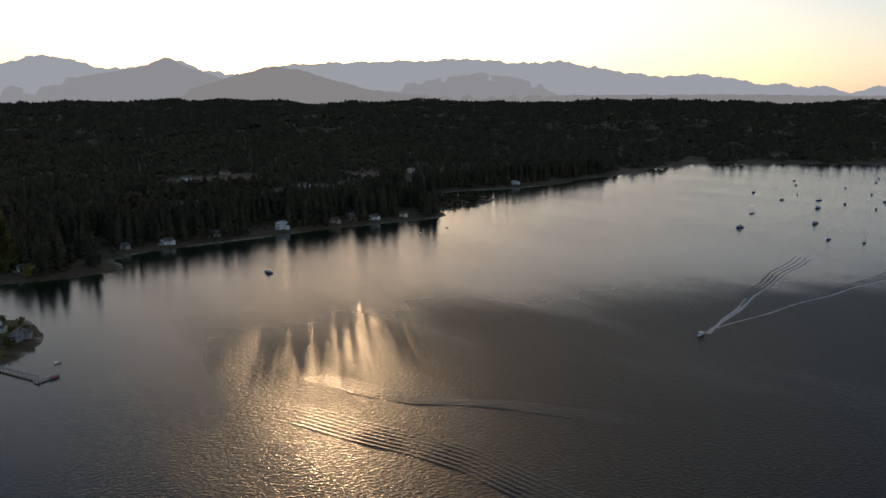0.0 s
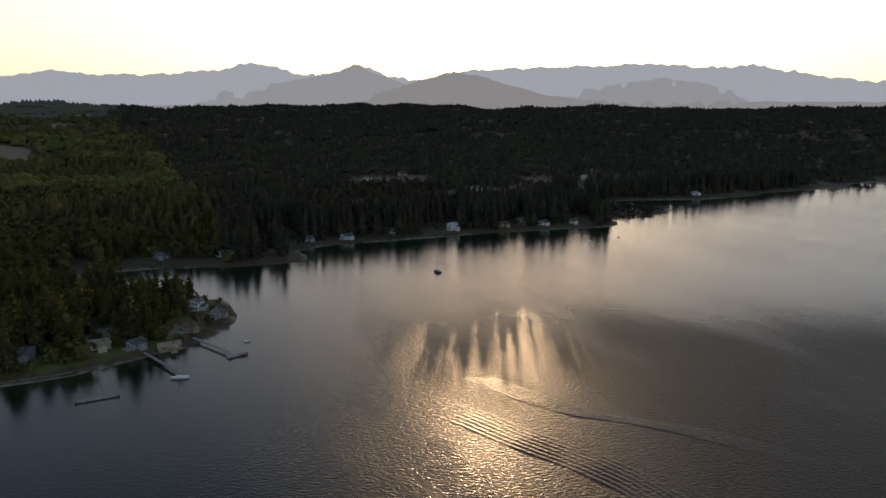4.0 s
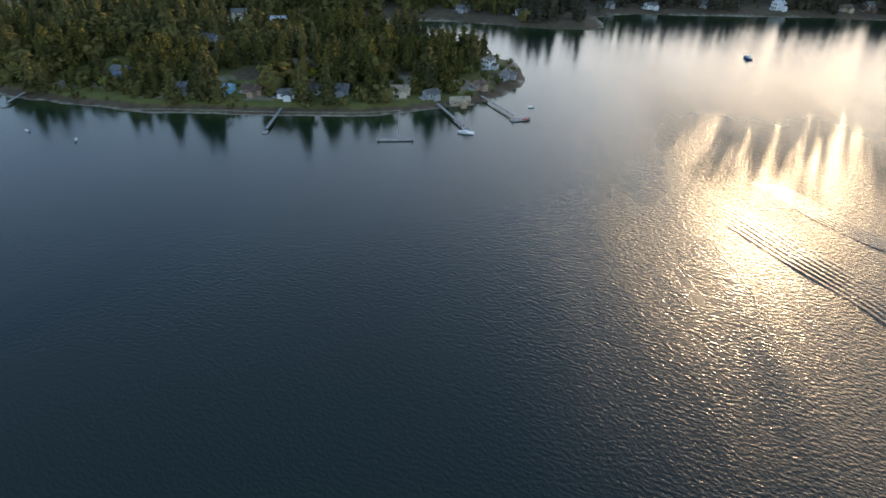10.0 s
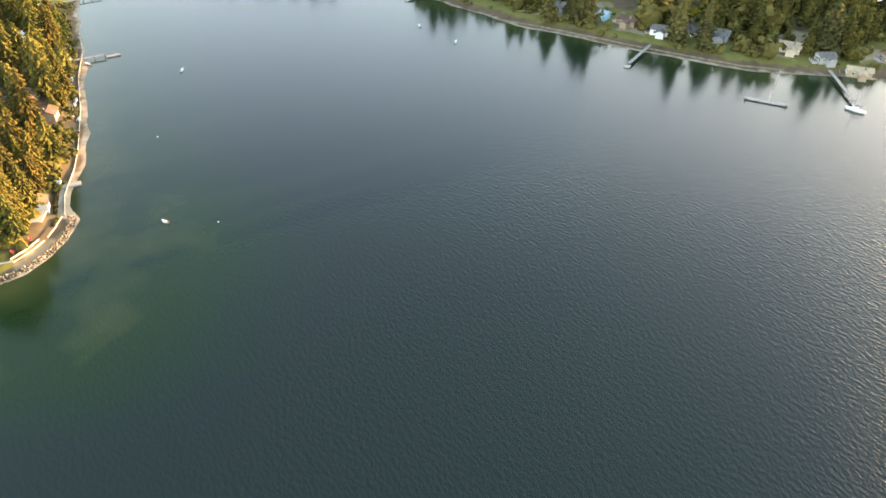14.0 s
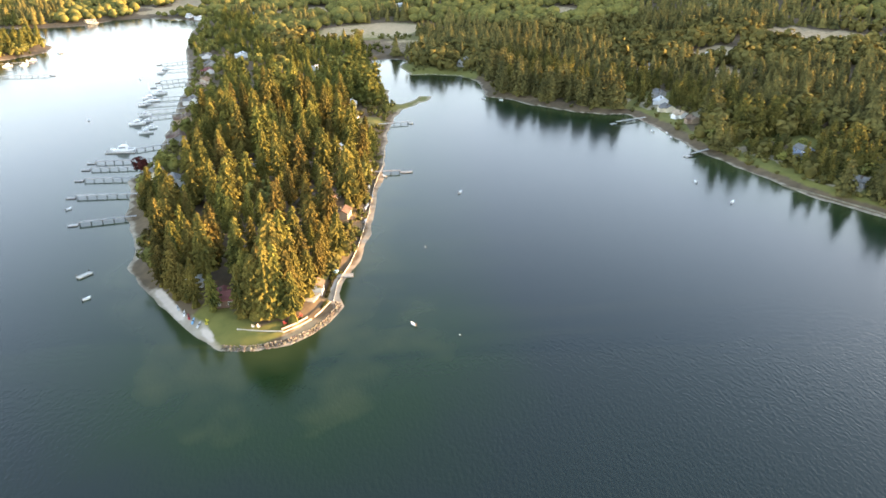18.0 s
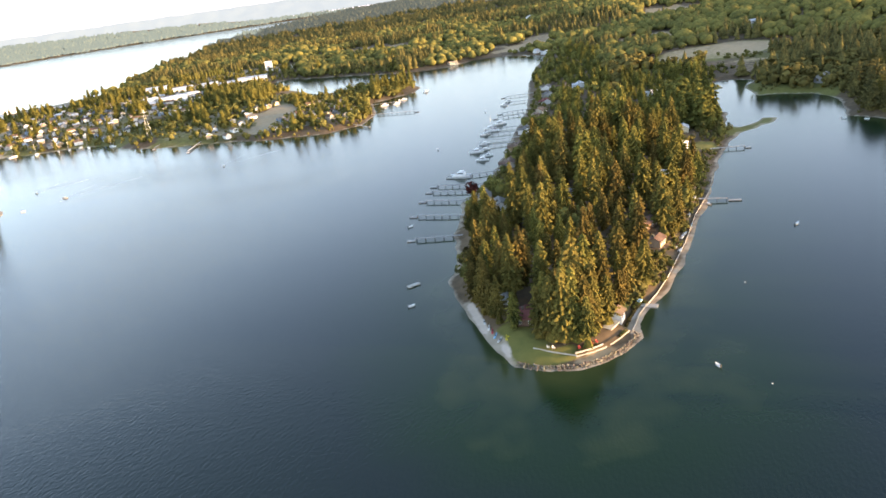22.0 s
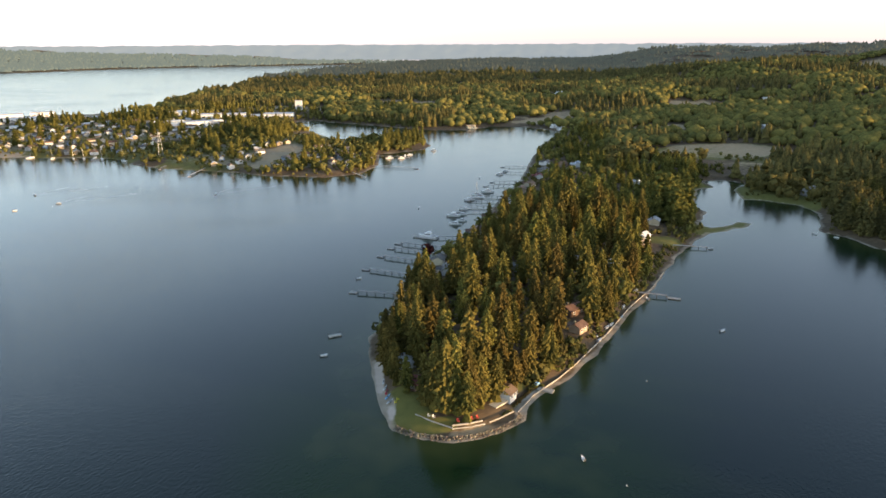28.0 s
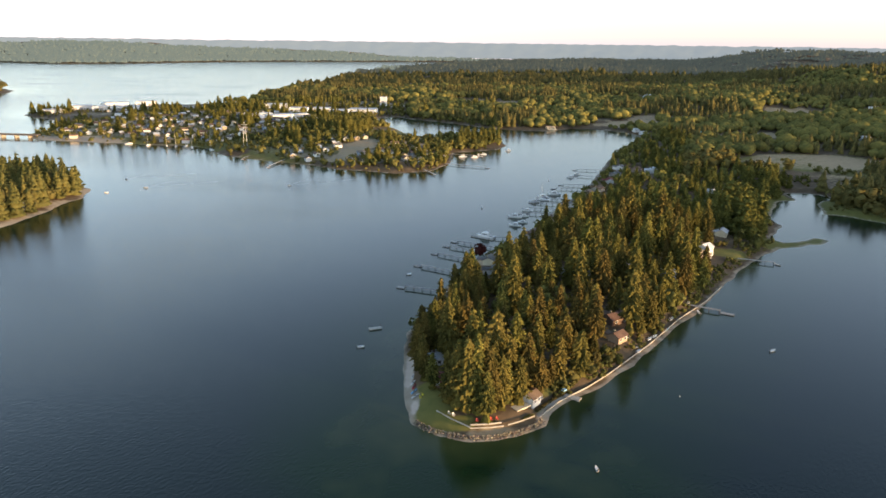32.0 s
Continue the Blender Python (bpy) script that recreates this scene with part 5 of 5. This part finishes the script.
        for s in (-1, 1):
            spar("rail", t, M_METAL, (length * 0.2, s * beam * 0.36, f + 0.7), (length * 0.48, s * 0.1, f + 0.9), 0.04)
    return tagged(t, label, "boat", "moored boats")


def sail_boat(x, y, turn, length=9.0, label="white sailing boat with bare mast and furled sail", paint=None):
    t = thing("sail_boat", x, y, 0, turn)
    bm = bmesh.new()
    hull(bm, length, length * 0.29, 0.10 * length, 0.42)
    part("hull", bm, paint or M_HULL, t)
    f = 0.10 * length
    bm = bmesh.new()
    prism(bm, [(-length * 0.12, f), (length * 0.26, f), (length * 0.2, f + 0.05 * length), (-length * 0.12, f + 0.06 * length)], -length * 0.09, length * 0.09)
    cabin = part("cabin", bm, M_HULL, t)
    for s in (-1, 1):
        block("window", cabin, M_GLASS, 0.06 * length, s * length * 0.092, f + 0.02 * length, length * 0.2, 0.04, 0.02 * length)
    spar("mast", t, M_METAL, (length * 0.08, 0, f), (length * 0.08, 0, f + length * 1.25), 0.09)
    spar("boom", t, M_METAL, (length * 0.08, 0, f + 1.4), (-length * 0.34, 0, f + 1.5), 0.06)
    spar("furled_sail", t, M_CANVAS, (length * 0.05, 0, f + 1.62), (-length * 0.32, 0, f + 1.68), 0.16)
    for p in ((length * 0.48, 0), (-length * 0.48, 0), (0.05 * length, length * 0.14), (0.05 * length, -length * 0.14)):
        spar("stay", t, M_METAL, (p[0], p[1], f), (length * 0.08, 0, f + length * 1.2), 0.015)
    return tagged(t, label, "boat", "moored sailing boats")


def dinghy(x, y, turn, length=4.2, label="small white open boat on a mooring"):
    t = thing("dinghy", x, y, 0, turn)
    bm = bmesh.new()
    hull(bm, length, length * 0.4, 0.55)
    part("hull", bm, M_HULL, t)
    block("inside", t, M_WOOD, -length * 0.06, 0, 0.5, length * 0.7, length * 0.28, 0.08)
    for k in (-0.22, 0.08):
        block("thwart", t, M_HULL, length * k, 0, 0.56, 0.3, length * 0.36, 0.06)
    block("outboard", t, M_PILE, -length * 0.54, 0, 0.1, 0.3, 0.3, 0.9)
    return tagged(t, label, "boat", "small boats")


def buoy(x, y, paint="white", size=0.28):
    t = thing("mooring_buoy", x, y, 0)
    bm = bmesh.new()
    bmesh.ops.create_uvsphere(bm, u_segments=12, v_segments=8, radius=size, matrix=Matrix.Translation((0, 0, size * 0.4)))
    part("float", bm, M_PAINT[paint], t)
    spar("ring", t, M_METAL, (0, 0, size * 1.3), (0, 0, size * 1.8), 0.06)
    return tagged(t, "round %s mooring buoy afloat" % paint, "buoy", "mooring buoys")


for a, b in (((-19, 331), (1, 324)), ((-12, 366), (11, 352)), ((-3, 389), (17, 376)), ((4, 405), (31, 389)), ((9, 415), (37, 399)), ((96, 585), (125, 584)), ((105, 602), (131, 599)), ((125, 646), (146, 640)), ((131, 678), (157, 675)), ((82, 545), (104, 537)), ((71, 530), (98, 521)), ((58, 494), (84, 489)), ((64, 510), (90, 503))):
    pier(a, b)
pier((33, 425), (50, 424), end_float=0)
pier((41, 684), (2, 703)), pier((-8, 640), (-22, 671), end_float=0), pier((-172, 675), (-165, 716), end_float=3), pier((-210, 722), (-205, 745), end_float=3), pier((33, 758), (6, 765), end_float=9)
pier((130, 303), (119, 309), end_float=6), pier((190, 379), (172, 386), rail=False, end_float=3)
pier((298, 297), (321, 293)), pier((276, 227), (290, 226), end_float=4), pier((242, 90), (268, 88), end_float=3)
pier((248, -3), (277, 8), end_float=4), pier((262, -29), (290, -16), end_float=0)
pier((540, -572), (534, -560), end_float=8)


def floating_dock(x, y, turn, length, wide, label, paint=None):
    t = thing("floating_dock", x, y, 0, turn)
    block("deck", t, M_WOOD, 0, 0, 0.12, length, wide, 0.5)
    for k in (-1, 0, 1):
        block("pontoon", t, M_PILE, k * length * 0.36, 0, -0.4, length * 0.2, wide * 0.9, 0.55)
    for k in (-1, 1):
        bm = bmesh.new()
        bmesh.ops.create_cone(bm, cap_ends=True, segments=8, radius1=0.2, radius2=0.17, depth=4.4, matrix=Matrix.Translation((k * length * 0.46, wide / 2 + 0.25, -0.7)))
        part("support_post", bm, M_PILE, t)
    return tagged(t, label, "float", "floating docks")


floating_dock(25, 427, -32, 16, 2.6, "long grey float with a yacht alongside")
floating_dock(231.5, 29, 93, 17, 2.4, "long weathered float off the lawn shore")
floating_dock(259, -32, 110, 10, 3.0, "float at the pier's end with rowing boats on it")
floating_dock(-29, 279, 20, 5.5, 2.0, "small weathered swimming raft moored off the beach")
tagged(spar("gangway", None, M_METAL, (233, 28, 0.7), (266, 28, 2.2), 0.13), "long aluminium gangway from the bank to the float", "gangway")
block("red_kayak", None, M_PAINT["red"], 258.4, -34.5, 0.62, 3.4, 0.7, 0.35, turn=100)
tagged(bpy.data.objects["red_kayak"], "upturned red kayak lying on the float", "kayak")

motor_boat(27, 429, 150, 13, "long white motor yacht alongside the float")
motor_boat(49, 459, 160, 8.8), motor_boat(55, 468, 165, 7.2), motor_boat(51, 483, 165, 10.4, "large white motor yacht at a private pier"), motor_boat(58, 486, 170, 7.2), motor_boat(71, 533, 170, 8.8, "dark-decked motor cruiser at its pier")
motor_boat(80, 551, 175, 9.6), motor_boat(91, 562, 175, 11.2, "large white motor yacht with a flybridge"), motor_boat(118, 640, 175, 7.2), motor_boat(127, 655, 175, 6.4), motor_boat(62, 503, 165, 8.0)
sail_boat(79, 541, 172, 10), sail_boat(241, -4, 75, 8.0, "white sailing boat moored at the end of a pier")
for x, y, turn, n in ((33, 751, 20, 8), (20, 753, 200, 9), (74, 801, 30, 8), (44, 772, 0, 7), (38, 766, 90, 7)):
    motor_boat(x, y, turn, n)
r = np.random.default_rng(77)
for x, y in ((-310, 800), (-300, 806), (-290, 796), (-322, 804), (-262, 778), (-345, 808), (-372, 818)):
    sail_boat(x, y, r.uniform(0, 360), r.uniform(8, 12))
for x, y in ((-281, 605), (-249, 569), (-133, 586)):
    motor_boat(x, y, r.uniform(0, 360), 4.4, "small white motor boat under way on the inlet", False)
for x, y, turn in ((229, 173, 10), (240, 200, 60), (136, 261.5, 20), (-33, 260, 10), (29, 512, 80), (96, 625, 70), (-272, 548, 20), (275, 401, 300), (283, 391, 300), (301, 271, 70), (299, 256, 60), (305, 263, 70), (278, -40, 90), (430, -406, 0), (423, -369, 0), (120, 303, 100), (-18, 353, 20)):
    dinghy(x, y, turn, 2.9)
dinghy(46, 177, 100, 2.2)
for x, y in ((54, 163), (85, 222), (-250, 560)):
    buoy(x, y, "pale", 0.22)
# the anchorage in the far bay, hulls coloured dark for their backlit look
for i, (x, y) in enumerate(((249, -622), (283, -713), (366, -882), (310, -841), (321, -909), (393, -1062), (366, -1006), (279, -871), (253, -805), (212, -700), (170, -626), (245, -861), (307, -1025), (144, -634), (207, -846), (257, -976), (303, -1124), (319, -1185), (222, -917))):
    (sail_boat if i % 3 == 1 else motor_boat)(x, y, 100 + r.uniform(-25, 25), r.uniform(7.5, 11), "boat lying at anchor in the bay, hull coloured dark blue as backlit", paint=M_CANVAS)
motor_boat(106, -308, 100, 7, "small white motor boat running fast with a wake", False)

# its hull is coloured dark too, as it lies against the sun
motor_boat(375, -194, 20, 7.5, "small cabin boat at anchor, hull coloured dark as backlit", paint=M_CANVAS)

# ---- the point: sea wall, terraces, garden ----


def along(line, step):
    """Points every step metres on a broken line, with the direction there."""
    out, rest = [], 0.0
    for (ax, ay), (bx, by) in zip(line, line[1:]):
        n = math.hypot(bx - ax, by - ay)
        k = rest
        while k < n:
            out.append((ax + (bx - ax) * k / n, ay + (by - ay) * k / n, math.atan2(by - ay, bx - ax)))
            k += step
        rest = k - n
    return out


def low_wall(name, line, z, tall, thick, mat, label):
    bm = bmesh.new()
    for (ax, ay), (bx, by) in zip(line, line[1:]):
        n = math.hypot(bx - ax, by - ay)
        box(bm, (ax + bx) / 2, (ay + by) / 2, z, n + thick * 0.6, thick, tall, math.degrees(math.atan2(by - ay, bx - ax)))
    return tagged(part(name, bm, mat), label, "wall", kind="structure")


def boulder(rng):
    bm = bmesh.new()
    bmesh.ops.create_icosphere(bm, subdivisions=1, radius=0.5)
    for v in bm.verts:
        v.co *= rng.uniform(0.75, 1.2)
    me = bpy.data.meshes.new("stone")
    bm.to_mesh(me)
    bm.free()
    me.materials.append(M_ROCK)
    return me


r = np.random.default_rng(5)
revetment = new("rock_revetment")
tagged(revetment, "sloping revetment of rough grey boulders round the point", "sea wall", kind="structure")
stones = [boulder(r) for _ in range(6)]
for row in range(3):
    for x, y, a in along([(-9, 201), (-4, 196.5), (2, 193.6), (9, 191.7), (17, 192.4), (25, 195.2), (33, 200.8), (34.5, 204)], 0.66):
        o = new("stone", stones[r.integers(6)])
        o.parent = revetment
        k = 0.1 + row * 0.62 + r.uniform(-0.2, 0.2)
        o.matrix_basis = pose(x - math.sin(a) * k + r.uniform(-0.25, 0.25), y + math.cos(a) * k + r.uniform(-0.25, 0.25), -0.05 + row * 0.4, *r.uniform(0, 360, 3)) @ Matrix.Scale(r.uniform(0.5, 1.05), 4)

low_wall("terrace_wall", [(-1.4, 206), (3.5, 201), (9.4, 196)], 2.0, 0.45, 0.22, M_CONCRETE, "low grey garden wall beside the lawn")
low_wall("terrace_wall_front", [(9.4, 196), (15.5, 196.4), (20.2, 197.6)], 1.7, 0.42, 0.18, M_CONCRETE, "pale rendered terrace wall above the boulders")
low_wall("terrace_wall_upper", [(9.6, 197.4), (15, 197.8), (19.6, 199)], 2.0, 0.55, 0.18, M_CONCRETE, "second pale wall of the stepped terrace")
low_wall("terrace_wall_cottage", [(21.8, 198.3), (26, 200.6), (31, 204)], 1.7, 0.42, 0.18, M_CONCRETE, "pale terrace wall below the cottage garden")
low_wall("beach_wall", [(33.2, 206.2), (40.6, 216), (45.6, 220.6), (53.4, 227.6), (63.2, 238), (86, 265.2), (107.2, 293.2), (128.2, 316.8), (145, 340)], 0.1, 0.6, 0.16, M_CONCRETE, "long pale concrete bulkhead behind the beach")
low_wall("beach_ramp", [(44.6, 221.2), (48.2, 218.8)], 0.05, 0.42, 2.6, M_CONCRETE, "pale concrete boat ramp through the bulkhead")
low_wall("house_shore_bulkhead", [(269, 170), (269.5, 155), (269.3, 130), (267.4, 104), (266.4, 72), (266.5, 45), (271, 27)], 0.2, 0.85, 0.25, M_ROCK, "low weathered timber bulkhead along the lawns")


def garden_chair(x, y, turn, paint, label):
    t = thing("garden_chair", x, y, float(height(x, y, inland(x, y))) + 0.02, turn)
    block("seat", t, M_PAINT[paint], 0, 0, 0.36, 0.7, 0.7, 0.08)
    block("backrest", t, M_PAINT[paint], 0, 0.34, 0.42, 0.7, 0.08, 0.7)
    for sx in (-1, 1):
        block("armrest", t, M_PAINT[paint], sx * 0.36, 0, 0.6, 0.1, 0.7, 0.05)
        for sy in (-1, 1):
            block("leg", t, M_PAINT[paint], sx * 0.3, sy * 0.3, 0, 0.08, 0.08, 0.37)
    return tagged(t, label, "chair", "garden chairs")


for x, y, turn, paint in ((11.8, 199.6, 10, "red"), (14, 199.8, -10, "red"), (16.4, 200.4, 20, "red"), (18.4, 201, 40, "red"), (2.8, 203.4, 60, "white"), (4.2, 202.4, 40, "white"), (-7.2, 217, 80, "gold"), (-6.4, 218.2, 100, "gold")):
    garden_chair(x, y, turn, paint, "%s wooden garden chair by the terrace" % {"gold": "yellow"}.get(paint, paint))


def beach_kayak(x, y, turn, mat, label):
    t = thing("kayak", x, y, float(height(x, y, inland(x, y))) + 0.25, turn)
    bm = bmesh.new()
    hull(bm, 3.8, 0.75, 0.18, 0.6, 0.2)
    part("hull", bm, mat, t)
    block("cockpit", t, M_PILE, -0.1, 0, 0.17, 0.9, 0.4, 0.06)
    return tagged(t, label, "kayak", "kayaks on the beach")


for x, y, turn, key in ((-9.6, 222.5, 60, "sky"), (-9.8, 226, 75, "red"), (-10.2, 229, 70, "white"), (-9.0, 219, 50, "white"), (-10.6, 234, 80, "pale"), (99.2, 282.6, 50, "sky"), (97.2, 280.6, 50, "orange"), (82.8, 264.8, 45, "red"), (81.6, 263.2, 40, "white")):
    beach_kayak(x, y, turn, M_PAINT[key], "%s kayak drawn up on the pebbles" % {"sky": "light blue", "pale": "grey"}.get(key, key))
sun_deck = block("sun_deck", None, M_PAINT["cream"], 27, 209.2, 2.2, 6.5, 3.4, 0.5, turn=40)
tagged(sun_deck, "cream boarded sun deck in front of the cottage", "deck")
tarp = block("tarpaulin", None, M_PAINT["sky"], 43.6, 221.6, 2.0, 1.8, 1.2, 0.5, turn=40)
tagged(tarp, "blue tarpaulin over garden gear", "tarpaulin")

for x, y, turn in ((88, 271, 40), (91, 274, 35), (104, 293, 50), (118, 312, 45), (80, 258.5, 40)):
    dinghy(x, y, turn, 3.2, "small boat drawn up above the bulkhead").location.z = float(height(x, y, inland(x, y))) + 0.1

# single trees that stand out


def leafy_tree(x, y, size, mat, label):
    t = thing("broadleaf_tree", x, y, float(height(x, y, inland(x, y))), 40, size)
    part("trunk", trunk_mesh(9, 0.3), M_BARK, t)
    g = np.random.default_rng(int(abs(x * 7 + y)))
    new("crown", crown_mesh("crown", leaf_crown(g, 11, 4.4, 190, 0.8), mat)).parent = t
    return tagged(t, label, "tree")


leafy_tree(21, 374, 1.1, M_MAROON, "broad copper-leaved tree with a dark maroon crown")
M_GOLD = foliage("golden_leaves", (0.14, 0.12, 0.02), (0.32, 0.26, 0.03), 0.2, 0.0, 0.2)
leafy_tree(303, 76, 0.8, M_GOLD, "round golden-yellow tree in the gardens")
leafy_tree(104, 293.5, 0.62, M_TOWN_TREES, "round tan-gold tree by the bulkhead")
leafy_tree(300, 90, 0.55, M_GOLD, "small yellow-green garden tree")
for x, y, z in ((-9, 262, 1.1), (-6, 274, 1.0), (-2, 284, 0.9), (58, 240, 0.6), (64, 247, 0.55), (186, 420, 0.7), (178, 404, 0.65)):
    leafy_tree(x, y, z, M_LEAF, "leafy green shore tree with an uneven crown")


def hedge(line, wide, tall):
    """A clipped hedge: leaf clumps crowded along a line."""
    t = thing("hedge", *line[0])
    g = np.random.default_rng(int(line[0][0] * 10))
    bits = None
    for x, y, a in along(line, 0.55):
        z = float(height(x, y, inland(x, y))) - 0.2
        v, f = leaf_crown(g, tall, wide, 14, 0.33)
        v = v + np.array([x - line[0][0], y - line[0][1], z])
        bits = (v, f) if bits is None else joined(bits, (v, f))
    new("leaves", crown_mesh("leaves", bits, M_LEAF)).parent = t
    return tagged(t, "clipped bright green hedge along the garden path", "hedge", "garden hedges")


hedge([(32.4, 209.2), (36, 214), (40.5, 219), (44, 222.4)], 0.8, 1.3)
hedge([(30.6, 205.8), (27.2, 203)], 0.7, 1.0)
hedge([(47, 226.5), (50.5, 231), (54, 235)], 1.2, 1.9)
hedge([(10.5, 198.6), (18.8, 200)], 0.5, 0.8)

# ---- wakes ----
M_FOAM = material("wake_foam", (0.05, 0.06, 0.06), (0.55, 0.58, 0.59), 0.5, 0.5, 0.05)


def swell(name, line, wide, tall, mat, label, count=1, gap=5.0):
    """Long low waves side by side that follow a line."""
    bm = bmesh.new()
    for c in range(count):
        pts = along(line, 4.0)
        rows = []
        for i, (x, y, a) in enumerate(pts):
            u = i / max(1, len(pts) - 1)
            fade = min(1, 3 * u) * min(1, 3 * (1 - u)) * (0.7 + 0.3 * math.sin(i * 0.9 + 2 * c))
            off = c * gap + 0.8 * math.sin(i * 0.35 + c)
            row = []
            for q, z in ((-0.5, 0.0), (-0.2, 0.7), (0.0, 1.0), (0.2, 0.7), (0.5, 0.0)):
                k = off + q * wide * (0.6 + 0.4 * fade)
                row.append(bm.verts.new((x - math.sin(a) * k, y + math.cos(a) * k, 0.012 + z * tall * fade * (1 - 0.15 * c))))
            rows.append(row)
        for p, q in zip(rows, rows[1:]):
            for i in range(4):
                bm.faces.new((p[i], p[i + 1], q[i + 1], q[i]))
    bmesh.ops.recalc_face_normals(bm, faces=bm.faces)
    for f in bm.faces:
        f.smooth = True
        if f.normal.z < 0:
            f.normal_flip()
    ob = part(name, bm, mat)
    if mat == M_WATER:      # open, deep water
        for key, value in (("offshore", 0.8), ("shoal", 200)):
            ob.data.attributes.new(key, "FLOAT", "POINT").data.foreach_set("value", np.full(len(ob.data.vertices), value, np.float32))
    return tagged(ob, label, "wake", kind="stuff")


OLD_WAKE = [(175, -82), (149, -96), (124, -107), (103, -115.5), (83, -122), (50, -128), (10, -128)]
CROSSING = [(190, -118), (158, -129), (136, -142), (119, -158), (95, -176), (60, -200)]
for k in range(7):
    swell("old_wake_wave", [(x + 0.8 * k, y - 2.3 * k) for x, y in OLD_WAKE], 2.2, 0.19 - 0.016 * k, M_WATER, "long low wave left by a passing boat")
for k in range(7):
    swell("crossing_wake_wave", [(x - 1.0 * k, y - 2.2 * k) for x, y in CROSSING], 2.0, 0.16 - 0.014 * k, M_WATER, "faint crossing wave of an old wake")
for x, y in ((-281, 605), (-249, 569), (-133, 586)):
    for side in (-1, 1):
        swell("small_boat_wake", [(x, y), (x + 9 * side + 14, y + 16), (x + 18 * side + 34, y + 34)], 0.4, 0.08, M_FOAM, "thin pale wake line behind a small boat")
swell("boat_wake_foam", [(105, -313), (108, -330), (117, -365), (124, -395)], 3.2, 0.14, M_FOAM, "white foam trail behind the running boat", 1)
ARM_IN, ARM_OUT = [(104, -314), (114, -360), (127, -420), (138, -480), (146, -540)], [(107, -314), (103, -360), (97, -420), (90, -480), (80, -560)]
swell("boat_wake_arm", ARM_IN, 1.7, 0.2, M_FOAM, "pale diverging wake wave")
swell("boat_wake_arm_outer", ARM_OUT, 1.7, 0.2, M_FOAM, "pale diverging wake wave on the open side")
for k in (1, 2, 3):
    swell("boat_wake_wave", [(x + 1.2 * k + 0.012 * k * (-310 - y), y) for x, y in ARM_IN], 1.6, 0.2 - 0.03 * k, M_WATER, "fresh wave beside the running boat's wake")
    swell("boat_wake_wave", [(x - 1.2 * k + 0.02 * k * (-310 - y), y) for x, y in ARM_OUT], 1.6, 0.2 - 0.03 * k, M_WATER, "fresh wave beside the running boat's wake")

# trees and scrub of the spit, in the darkened backlit colour
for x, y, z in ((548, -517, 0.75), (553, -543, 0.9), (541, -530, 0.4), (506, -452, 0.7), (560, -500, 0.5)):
    leafy_tree(x, y, z, M_BACKLIT_WOODS, "round dark tree on the low spit")
plant("spit_shrubs", "dark low scrub over the rocky spit", spread((505, -570, 620, -470), 4.0, lambda x, y, d, r: (d > 1.5) & (r.random(x.size) < 0.6), 61), SHRUBS, M_BACKLIT_WOODS, (0.5, 1.3), "shrubs", girth=1.4)


def road_bridge(x0, y0, x1, y1, z):
    n = math.hypot(x1 - x0, y1 - y0)
    t = thing("road_bridge", x0, y0, 0, math.degrees(math.atan2(y1 - y0, x1 - x0)))
    block("deck", t, M_ROCK, n / 2, 0, z, n, 9, 0.7)
    for s in (-1, 1):
        block("parapet", t, M_ROCK, n / 2, s * 4.4, z + 0.7, n, 0.25, 0.5)
    for k in range(int(n // 18) + 1):
        block("bridge_pier", t, M_CONCRETE, 4 + k * 18, 0, -4, 1.6, 7, z + 4)
    return tagged(t, "long low concrete road bridge to the town", "bridge")


road_bridge(-640, 872, -500, 856, 3.5)


def pylon(x, y, tall):
    """A lattice mast on four splayed legs."""
    t = thing("power_pylon", x, y, float(height(x, y, inland(x, y))), 20)
    for sx in (-1, 1):
        for sy in (-1, 1):
            spar("leg", t, M_METAL, (sx * 2.4, sy * 2.4, -0.5), (sx * 0.5, sy * 0.5, tall), 0.10)
    for k in range(6):
        u, v = k / 6, (k + 1) / 6
        a, b = 2.4 - 1.9 * u, 2.4 - 1.9 * v
        for sx, sy, tx, ty in ((1, 1, -1, 1), (-1, 1, -1, -1), (-1, -1, 1, -1), (1, -1, 1, 1)):
            spar("brace", t, M_METAL, (sx * a, sy * a, tall * u), (tx * b, ty * b, tall * v), 0.045)
    for k in (0.78, 0.9):
        block("crossarm", t, M_METAL, 0, 0, tall * k, 7, 0.3, 0.3)
    return tagged(t, "tall grey steel lattice pylon among the houses", "pylon")


pylon(-223, 778, 27)
